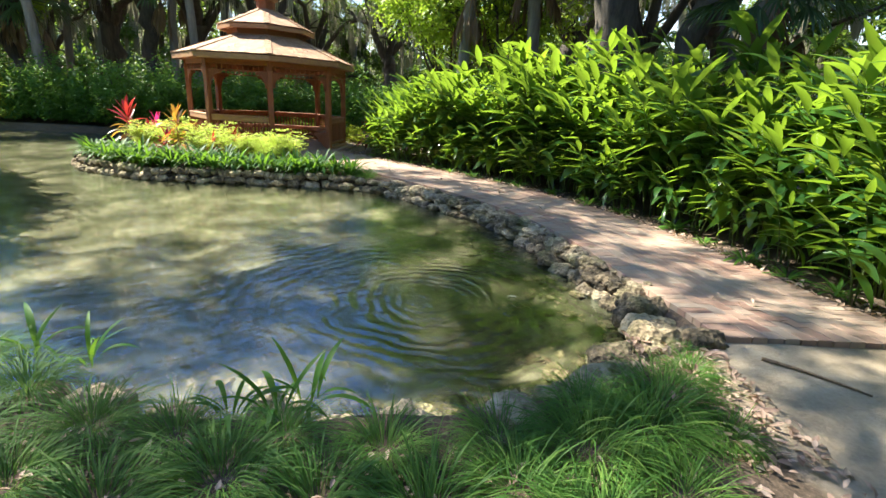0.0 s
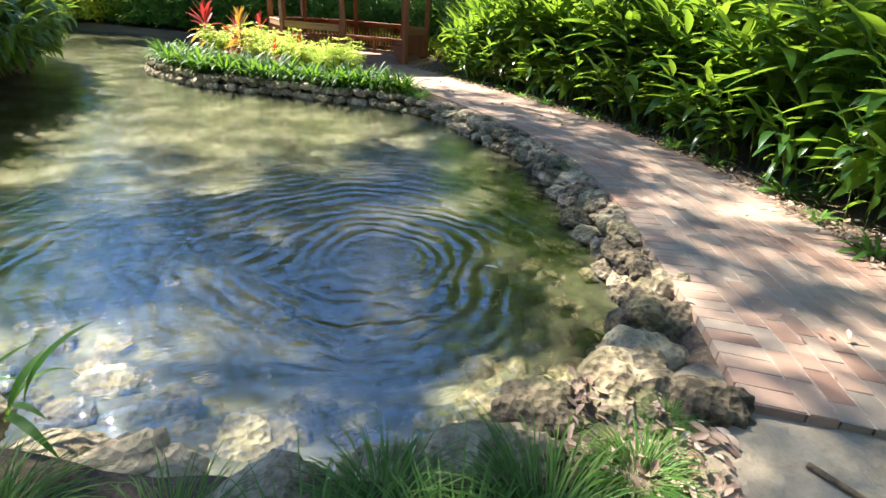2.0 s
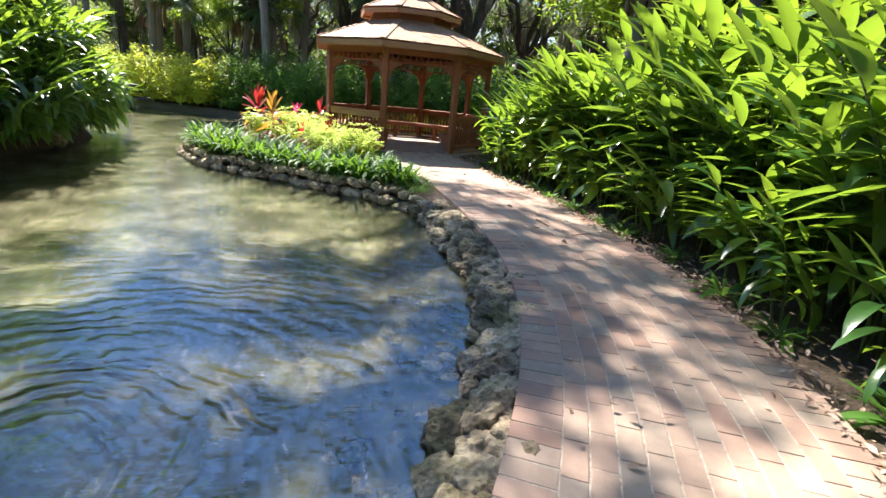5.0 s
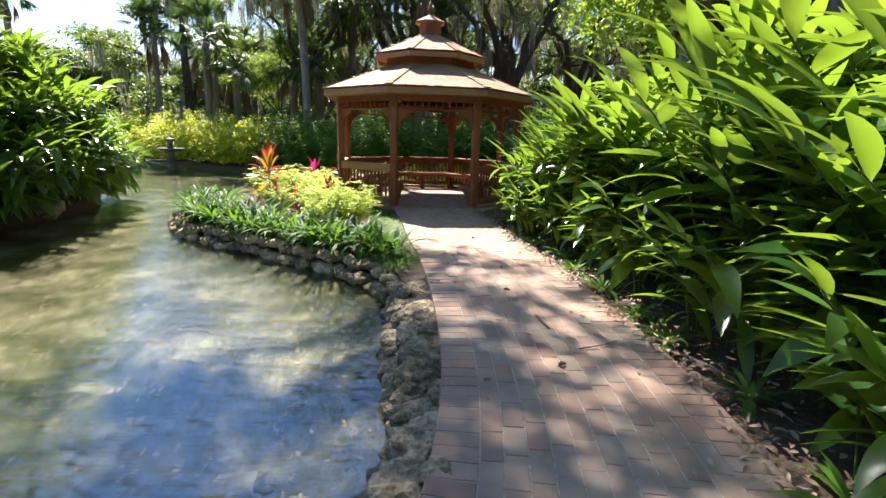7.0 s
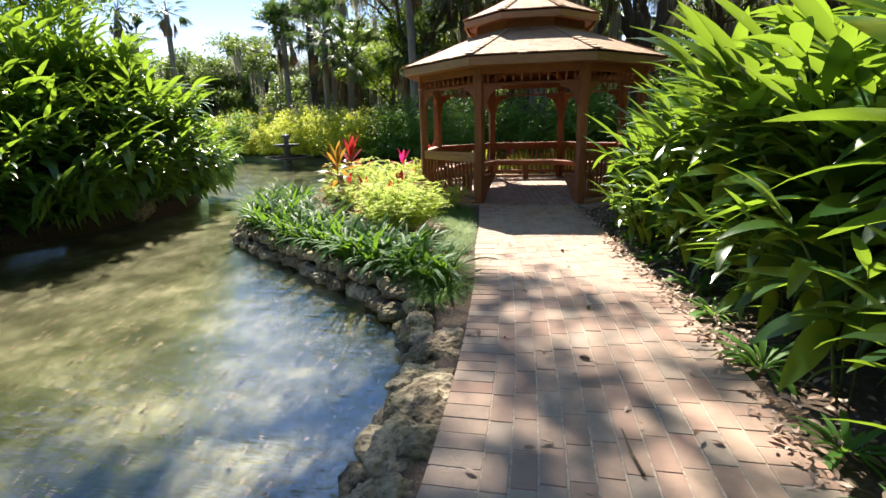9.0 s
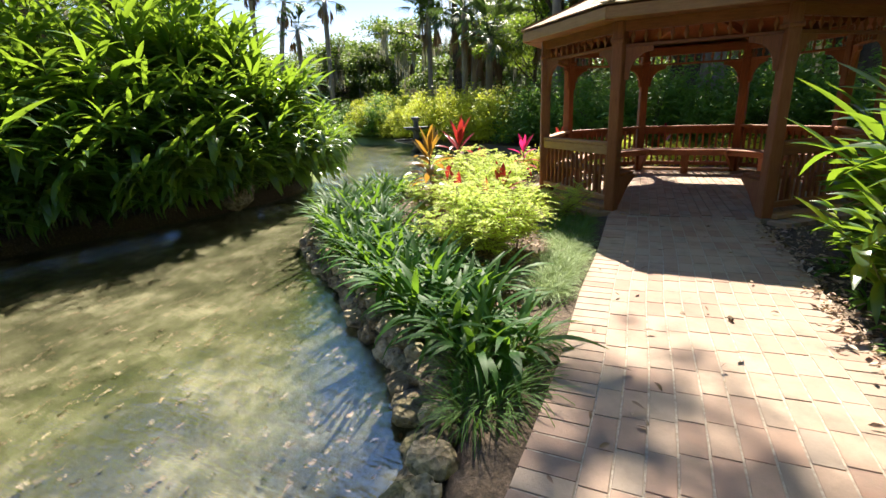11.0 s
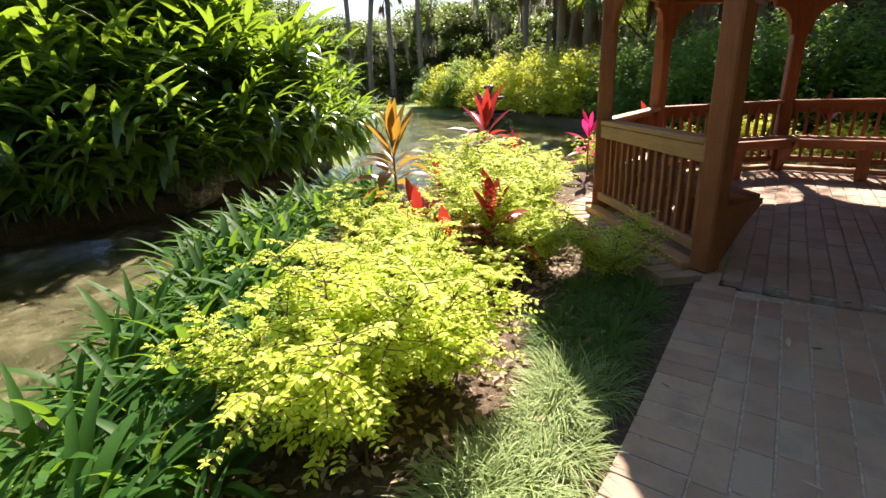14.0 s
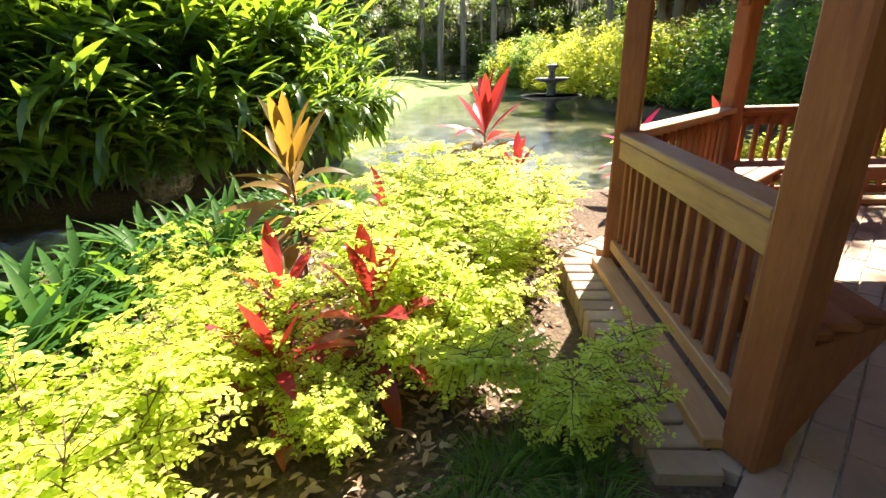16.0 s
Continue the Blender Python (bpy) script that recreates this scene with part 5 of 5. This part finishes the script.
def hank(g, q, n, span=0.7, long_=(0.5, 1.7)):
    """Bundles of moss that hang from about q, each a beard of thin tapering strands."""
    for _ in range(n):
        k = 22
        at = np.asarray(q) + nrng.uniform(-span, span, 3) * (1, 1, 0.4) + nrng.normal(0, 1, (k, 3)) * (0.1, 0.1, 0.12)
        g.scatter(*STRAND[0], turned_many(nrng.uniform(0, 6.28, k), -math.pi / 2 + nrng.uniform(-0.06, 0.06, k), np.zeros(k), U(*long_) * nrng.uniform(0.4, 1.0, k)), at)


def oak(name, label, x, y, h, r, ends=None, n_leaf=150, leaf=0.16, mat=None, moss=True, fork=0.38, ball=1.1, z0=0.0, lean=(0, 0), first=3, twigs=2, reach=1.5):
    ob = thing(name, label, "tree", Matrix.Translation((x, y, z0 - 0.1)))
    gt, gc, gm = Geo(), Geo(), Geo()
    top = np.array([lean[0], lean[1], h * fork])
    limb(gt, (0, 0, 0), top, r, r * 0.72, sides=14, knots=7)
    gt.tube([(0, 0, -0.1), (0, 0, 0.25), (0, 0, 0.9)], [r * 1.7, r * 1.25, r * 0.95], 14)
    if ends is None:
        ends = []
        for i in range(7):
            a = 2 * math.pi * (i + U(-0.3, 0.3)) / 7
            q = h * U(0.25, 0.42)
            ends.append((lean[0] + q * math.cos(a), lean[1] + q * math.sin(a), h * U(0.62, 1.0)))
    else:
        ends = [(ex - x, ey - y, ez) for ex, ey, ez in ends]
    for e in ends:
        pts = limb(gt, top * U(0.8, 1.0), e, r * (0.32 if twigs > 2 else 0.45), r * 0.1)
        for s in (2, 3, 4, 5, 6):
            for _b in range(twigs):
                q = pts[s] + np.array([U(-1, 1), U(-1, 1), U(-0.3, 0.8)]) * ball * reach
                limb(gt, pts[s], q, min(r * 0.12, 0.035) if twigs > 2 else r * 0.12, 0.012, sides=5, knots=3)
                if s >= first:
                    leafball(gc, q, ball * U(0.7, 1.2), n_leaf, leaf, TREE_LEAF)
                if moss and s >= first and prng.random() < 0.8:
                    hank(gm, q, 3)
    child("trunk", gt.mesh("trunk", BARK), ob, None, "dark furrowed trunk and limbs")
    child("crown", gc.mesh("crown", mat or CANOPY), ob)
    if gm.n:
        child("moss", gm.mesh("moss", MOSS), ob, None, "grey hanging Spanish moss")
    return ob


OAK_LABEL = "large live oak hung with grey Spanish moss"
tree_a = oak("oak_tree", OAK_LABEL, -10.0, 27.0, 11.5, 0.55)
tree_b = oak("oak_tree", OAK_LABEL, -15.5, 29.0, 13, 0.5, lean=(1.5, -0.5))
tree_c = oak("oak_tree", OAK_LABEL, 3.2, 23.0, 10.5, 0.5)
for src, x, y, rz, sc in ((tree_a, -23, 29, 80, 0.8), (tree_c, -4, 31, 200, 1.0), (tree_b, 9.5, 17, 130, 1.0), (tree_c, 10.5, 8, 20, 1.0), (tree_a, 11, -2, 260, 0.9), (tree_b, 2, -9, 310, 1.0), (tree_c, -7, -7, 90, 1.0), (tree_b, -14, -1, 10, 0.9), (tree_a, -20, 30, 140, 1.1), (tree_c, -9, 33, 60, 1.0), (tree_b, -38, 30, 250, 0.8), (tree_a, -22, 3, 300, 0.75), (tree_c, 6, 27, 10, 1.2)):
    copy_thing(src, Matrix.Translation((x, y, -0.1)) @ pose(0, 0, 0, 0, 0, rz) @ Matrix.Scale(sc, 4))
oak("oak_tree", "massive dark oak with two stems behind the hedge", 3.7, 11.6, 13, 0.55,
    [(-4.2, 11.5, 12.5), (-2.5, 13.4, 12), (-1, 9.2, 12), (-3, 8.6, 13), (1, 15, 11), (7, 13.5, 11), (6.5, 8.5, 12), (3, 7.2, 12.5)], 130, 0.18, lean=(-0.4, 0.3), fork=0.42)
oak("oak_tree", "slim dark oak behind the hedge", 4.9, 11.2, 12, 0.35, lean=(0.5, 0.2))
# two added oaks: unseen limbs over the pond, placed to dapple path and water
oak("oak_tree", "added tall oak, its unseen limbs over the pond dapple the path", -16.2, 5.6, 16, 0.24,
    [(-9.4, 13.2, 12.6), (-8.7, 11.8, 12.8), (-7.6, 10.5, 12.4), (-7.6, 12.4, 12.6), (-8.4, 13.2, 12.8), (-9.6, 14.9, 12.6), (-10.5, 14.7, 12.6), (-11.0, 15.4, 12.6), (-8.9, 14.2, 12.8)], 58, 0.17, None, False, 0.6, 0.42, first=5, twigs=9, reach=3.4)
oak("oak_tree", "added sparse oak on the far bank, unseen crown dapples the pond", -14.5, 3.6, 16, 0.24,
    [(-9.9, 10.3, 12.6), (-11.9, 11.3, 13), (-8.9, 8.9, 12.4), (-9.9, 6.9, 12.6), (-6.9, 6.2, 12.5), (-12.9, 10.1, 13.2), (-7.4, 8.4, 12.9), (-7.3, 9.7, 12.6)], 58, 0.17, None, False, 0.55, 0.42, first=5, twigs=8, reach=3.4)
oak("oak_tree", OAK_LABEL, -15.2, 25.6, 15, 0.4, n_leaf=230, leaf=0.2)
oak("oak_tree", OAK_LABEL, -19.5, 22.4, 11.5, 0.3, n_leaf=230, leaf=0.2)
oak("oak_tree", OAK_LABEL, 1.4, 19.2, 12.5, 0.36, n_leaf=260, leaf=0.2, fork=0.3)
oak("oak_tree", OAK_LABEL, 5.6, 15.6, 12, 0.36, n_leaf=260, leaf=0.2, fork=0.3)
oak("young_tree", "young tree with bright lime-green feathery foliage", -14.4, 7.2, 7.0, 0.12, None, 260, 0.14, BRIGHTTREE, False, 0.35, 0.7)
oak("young_tree", "young tree with bright lime-green feathery foliage", -21.5, 22.5, 6.5, 0.14, None, 220, 0.15, BRIGHTTREE, False, 0.3, 0.7)
oak("young_tree", "young bright green tree behind the hedge", 1.2, 15.6, 6.5, 0.12, None, 150, 0.17, BRIGHTTREE, False, 0.35, 0.7)
oak("young_tree", "young bright green tree behind the hedge", -0.4, 17.8, 5.5, 0.12, None, 150, 0.17, BRIGHTTREE, False, 0.35, 0.7)


def palm(x, y, h, lean=(0, 0), dead=True, size=1.0):
    ob = thing("palm_tree", "tall cabbage palm with fan fronds and dead skirt", "palm tree", Matrix.Translation((x, y, -0.1)), "cabbage palms")
    gt = Geo()
    pts = [np.array([lean[0] * s * s, lean[1] * s * s, h * s]) for s in np.linspace(0, 1, 8)]
    gt.tube(pts, [0.24, 0.2, 0.18, 0.17, 0.17, 0.17, 0.18, 0.15], 10)
    child("trunk", gt.mesh("trunk", PALMBARK), ob)
    gl, gd = Geo(), Geo()
    tmp = leaf_template(1.0, 0.075, 0.6, 3, 0.4, 0.0, widest=0.4)
    for i in range(34):
        skirt = dead and i > 24
        yaw, up = U(0, 6.28), (U(-1.35, -0.9) if skirt else U(-0.5, 1.35))
        st = U(0.7, 1.1) * size
        d = np.array([-math.sin(yaw) * math.cos(up), math.cos(yaw) * math.cos(up), math.sin(up)])
        g = gd if skirt else gl
        tip = pts[-1] + d * st
        g.tube([pts[-1], tip], [0.02, 0.012], 4)
        for j in range(15):
            f = (j - 7) / 7
            g.scatter(*tmp, [turned(yaw + f * 1.25, up - 0.25 * abs(f), U(-0.2, 0.2), size * U(0.75, 0.95) * (1 - 0.25 * abs(f)))], [tip])
    child("fronds", gl.mesh("fronds", PALM), ob)
    if dead:
        child("skirt", gd.mesh("skirt", DEADPALM), ob, None, "hanging brown dead fronds")


for x, y, h, ln in ((-38, 14.8, 9.2, (0.5, 0)), (-38.5, 11.2, 9.2, (-0.6, 1)), (-38.2, 12.8, 7.2, (0, 0)), (-41, 10, 10.5, (1, 0)), (-24.2, 19.6, 6.2, (0.3, 0)), (-18.6, 24.5, 8.2, (0.4, 0.3)), (-16.2, 19.9, 8.5, (-1.2, 0.6)), (-13.2, 24, 6.0, (0.2, 0)), (-11.4, 22.6, 8, (-0.3, 0)), (0.2, 14.6, 4.6, (0.2, 0)), (2.2, 14.2, 5.2, (-0.2, 0)), (5.6, 9.8, 3.9, (0.1, 0)), (6.8, 11.5, 4.2, (0, 0)), (-21, 24.5, 7.6, (0.3, 0)), (-32, 20.5, 7.5, (0.2, 0)), (-21.8, 19.8, 4.6, (0.2, 0)), (-20.2, 22.0, 5.2, (0.3, 0.2)), (-18.2, 22.2, 4.8, (-0.2, 0)), (-25.4, 20.6, 5.4, (0, 0.3))):
    palm(x, y, h, ln, True, 1.35 if y > 17 else 1.0)

# far woods that close the view
woods, woods2, poles, gmoss = Geo(), Geo(), Geo(), Geo()
big = [leaf_template(1.0, 0.5, d, 2, 0.3, 0.05) for d in (0.2, 0.9)]
SPRAY = [(np.array([(0, 0, 0), (0.27, 0.5, w), (0, 1, 0.05), (-0.27, 0.5, w)]), [(0, 1, 2, 3)]) for w in (0.1, -0.12)]
for i in range(150):
    a = 2 * math.pi * (i + U(-0.4, 0.4)) / 150
    toward_sky = math.exp(-((((a - math.radians(176)) + math.pi) % (2 * math.pi) - math.pi) / 0.3) ** 2)
    rad = U(27, 44) + 5 * toward_sky
    cx, cy = -8 + rad * math.cos(a), 9 + rad * math.sin(a)
    h = U(8, 14) * (1 - 0.45 * toward_sky)
    seen = math.radians(30) < a < math.radians(220)
    lean = np.array([U(-1.8, 1.8), U(-1.8, 1.8), h * 0.9])
    if i % 3 == 0:
        poles.tube([(cx, cy, -0.2), (cx + lean[0] * 0.4 + U(-0.4, 0.4), cy + lean[1] * 0.4, h * 0.5), (cx + lean[0], cy + lean[1], h * 0.9)], [0.34, 0.24, 0.08], 7)
    # boughs: each a row of leafy sprays along a drooping line, with gaps between boughs
    for k in range(9):
        z0 = h * U(0.3, 0.95)
        yaw, out = U(0, 6.28), U(2.0, 4.2)
        root = np.array([cx, cy, z0 - 0.8])
        tip = root + np.array([math.cos(yaw) * out, math.sin(yaw) * out, U(-0.4, 1.0)])
        poles.tube([root, (root + tip) / 2 + np.array([0, 0, 0.35]), tip], [0.1, 0.07, 0.02], 5)
        for f in (0.35, 0.6, 0.8, 1.0):
            q = root + (tip - root) * f + np.array([U(-0.4, 0.4), U(-0.4, 0.4), 0.3])
            if seen:
                leafball(woods, q, U(0.6, 1.15), 150, 0.24, SPRAY, 0.6)
                if prng.random() < 0.45:
                    hank(gmoss, q, 2, 0.7, (0.8, 2.6))
            else:
                leafball(woods, q, U(0.9, 1.5), 50, 0.45, big)
    for k in range(7):
        c = (cx + U(-3, 3), cy + U(-3, 3), U(0.3, 2.4))
        if seen:
            leafball(woods2, c, U(0.9, 1.6), 170, 0.24, SPRAY)
        else:
            leafball(woods2, c, U(1.0, 2.1), 60, 0.42, big)
for i in range(260):
    a = 2 * math.pi * i / 260
    rad = U(52, 60)
    for k in range(3):
        leafball(woods2, (-8 + rad * math.cos(a), 9 + rad * math.sin(a), U(0.5, 8.0)), 2.6, 60, 0.9, big)
wood = tagged(new("far_woods"), "dense far woodland of mixed oaks and palms", "woods", kind="stuff")
child("foliage", woods.mesh("foliage", CANOPY), wood, kind="stuff")
child("undergrowth", woods2.mesh("undergrowth", CANOPY), wood, kind="stuff")
child("trunks", poles.mesh("trunks", BARK), wood, kind="stuff")
child("moss", gmoss.mesh("moss", MOSS), wood, kind="stuff")

bd = Geo()
vs = []
for i in range(720):
    a = 2 * math.pi * i / 720
    gap = math.exp(-((((a - math.radians(176)) + math.pi) % (2 * math.pi) - math.pi) / 0.3) ** 2)
    top = (8.5 + 3 * noise.noise((math.cos(a) * 9, math.sin(a) * 9, 0)) + 1.6 * noise.noise((math.cos(a) * 50, math.sin(a) * 50, 2))) * (1 - 0.3 * gap)
    vs += [(-8 + 66 * math.cos(a), 9 + 66 * math.sin(a), -0.5), (-8 + 66 * math.cos(a), 9 + 66 * math.sin(a), top)]
bd.add(vs, [(2 * i, 2 * ((i + 1) % 720), 2 * ((i + 1) % 720) + 1, 2 * i + 1) for i in range(720)])
FARWOOD, _n, _l, _b = material("distant_wood", 0.95)
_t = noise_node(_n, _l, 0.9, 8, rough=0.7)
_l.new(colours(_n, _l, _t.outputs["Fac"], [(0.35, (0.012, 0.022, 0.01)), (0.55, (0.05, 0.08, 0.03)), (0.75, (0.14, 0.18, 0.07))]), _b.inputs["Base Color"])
bump(_n, _l, _b, _t.outputs["Fac"], 1.0, 0.6)
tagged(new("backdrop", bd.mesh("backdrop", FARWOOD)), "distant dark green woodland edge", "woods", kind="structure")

# ---- small things ----
lit = Geo()
DRY = [leaf_template(1.0, 0.42, d, 3, 0.5, 0.08, widest=0.5) for d in (-0.6, 0.3, 0.9)]


def litter(n, place):
    for _ in range(n):
        x, y, z = place()
        lit.scatter(*prng.choice(DRY), [turned(U(0, 6.28), U(-0.35, 0.35), U(-0.6, 0.6), U(0.035, 0.075))], [(x, y, z + U(0.004, 0.03))])


def in_bed():
    while True:
        x, y = U(-8.2, -2.0), U(9.8, 13.2)
        s = np.argmin(((EDGE - (x, y)) ** 2).sum(1))
        if ((x, y) - EDGE[s]) @ RIGHTWARD[s] < -0.3 and D[min(np.searchsorted(gy, y), len(gy) - 1), min(np.searchsorted(gx, x), len(gx) - 1)] > 0.3 and math.hypot(x - GAZ.x, y - GAZ.y) > 2.5:
            return x, y, -0.045 - float(bed_dip(x, y))


litter(6500, in_bed)


def hedge_edge():
    s, u = U(0, s_end - 0.3), WIDTH + abs(prng.gauss(0, 0.35)) - 0.12
    x, y, h = path_at(s, u)
    return x, y, float(land_z(x, y)) + (0.004 if u < WIDTH else -0.03)


litter(2600, hedge_edge)


def on_path():
    s, u = U(0, s_end), U(0.05, WIDTH)
    x, y, h = path_at(s, u)
    return x, y, float(land_z(x, y)) + 0.004


litter(130, on_path)


def on_bed():
    while True:
        x, y = U(-6.5, 1.5), U(2.4, 9.4)
        z = bed_z(x, y)
        if z < WATER_Z - 0.08:
            return x, y, z + 0.005


litter(2600, on_bed)
litter(1500, lambda: (U(-2.4, 1.9), U(0.5, 1.7), 0.055))
litter(500, lambda: (U(1.25, 1.8), U(1.7, 2.95), 0.055))
tagged(new("leaf_litter", lit.mesh("leaf_litter", LITTER)), "dry brown fallen leaves on soil and bricks", "leaf litter", kind="stuff")


def stick(name, pts, r, label):
    g = Geo()
    g.tube(pts, [r * (1 - 0.5 * i / (len(pts) - 1)) for i in range(len(pts))], 6)
    return tagged(new(name, g.mesh(name, TWIG)), label, "stick")


stick("fallen_stick", [(2.05, 2.72, 0.065), (2.2, 2.6, 0.07), (2.36, 2.45, 0.067), (2.45, 2.36, 0.062)], 0.012, "thin dark fallen stick on the sand")
stick("fallen_stick", [(0.62, 9.02, 0.012), (0.52, 9.1, 0.016), (0.4, 9.22, 0.012)], 0.008, "short grey twig lying on the bricks")
stick("fallen_stick", [(0.95, 8.8, 0.012), (1.05, 8.95, 0.014), (1.12, 9.12, 0.012)], 0.006, "short grey twig lying on the bricks")


pod_bm = Geo()
pod_bm.tube([(-0.03, 0, 0.004), (-0.022, 0.002, 0.012), (0, 0.004, 0.016), (0.022, 0.002, 0.012), (0.03, 0, 0.004)], [0.003, 0.011, 0.014, 0.01, 0.003], 8)
POD = pod_bm.mesh("seed_pod", TWIG)
for s, u, rz in ((6.9, 0.75, 20), (7.7, 0.9, 110), (5.4, 0.8, 60), (9.3, 0.95, 150)):
    x, y, h = path_at(s, u)
    ob = tagged(new("seed_pod", POD), "small brown fallen seed pod on the bricks", "seed pod", "fallen seed pods")
    ob.matrix_world = Matrix.Translation((x, y, float(land_z(x, y)) + 0.002)) @ pose(0, 0, 0, 0, 0, rz)


def fountain(x, y):
    ob = thing("fountain", "dark three-tier fountain standing in the pond", "fountain", Matrix.Translation((x, y, -0.8)))
    for nm, prof in (("pedestal", [(0.35, 0.0), (0.3, 0.5), (0.16, 0.62), (0.14, 0.72), (0.2, 0.8)]),
                     ("bowl", [(0.2, 0.78), (0.6, 0.85), (0.9, 0.93), (0.93, 0.97), (0.87, 0.97), (0.6, 0.92), (0.15, 0.88)]),
                     ("column", [(0.2, 0.88), (0.15, 1.0), (0.12, 1.2), (0.18, 1.35)]),
                     ("upper_bowl", [(0.15, 1.34), (0.4, 1.38), (0.53, 1.44), (0.54, 1.47), (0.48, 1.46), (0.1, 1.42)]),
                     ("upper_column", [(0.13, 1.42), (0.09, 1.6), (0.12, 1.75), (0.22, 1.8), (0.12, 1.86), (0.02, 1.88)])):
        g = Geo()
        g.tube([(0, 0, z) for r, z in prof], [r for r, z in prof], 20)
        child(nm, g.mesh(nm, CASTSTONE), ob)


fountain(-19.0, 15.1)


def garden_bench(x, y, rz):
    ob = thing("garden_bench", "black iron garden bench on the far lawn", "bench", Matrix.Translation((x, y, -0.05)) @ pose(0, 0, 0, 0, 0, rz))
    def b(nm, size, at):
        g = Geo()
        g.box(size, Matrix.Translation(at), 0, 0.005)
        child(nm, g.mesh(nm, IRON, smooth=False), ob)
    for xx in (-0.72, 0.72):
        for yy in (-0.22, 0.24):
            b("leg", (0.05, 0.05, 0.45 if yy < 0 else 0.9), (xx, yy, 0.225 if yy < 0 else 0.45))
        b("armrest", (0.05, 0.5, 0.04), (xx, 0, 0.64))
    for i in range(5):
        b("seat_slat", (1.5, 0.07, 0.025), (0, -0.2 + 0.1 * i, 0.45))
    for i in range(15):
        b("back_slat", (0.035, 0.02, 0.4), (-0.66 + i * 0.094, 0.25, 0.67))
    b("back_rail", (1.5, 0.04, 0.05), (0, 0.25, 0.89))
    b("back_rail", (1.5, 0.04, 0.05), (0, 0.25, 0.48))


garden_bench(-36.4, 12.3, 95)
fl = Geo()
fl.scatter(*leaf_template(1.0, 0.4, 0.2, 4, 0.2, 0.05), [turned(1.4, 0.03, 0.1, 0.11)], [(0.75, 4.32, WATER_Z + 0.012)])
FLOATLEAF = leaf_material("pale_leaf", [(0.0, (0.5, 0.5, 0.36)), (1.0, (0.7, 0.68, 0.5))], 0.5, 0.2, (0.6, 0.6, 0.3), 20)
tagged(new("floating_leaf", fl.mesh("floating_leaf", FLOATLEAF)), "pale fallen leaf floating on the water", "leaf")
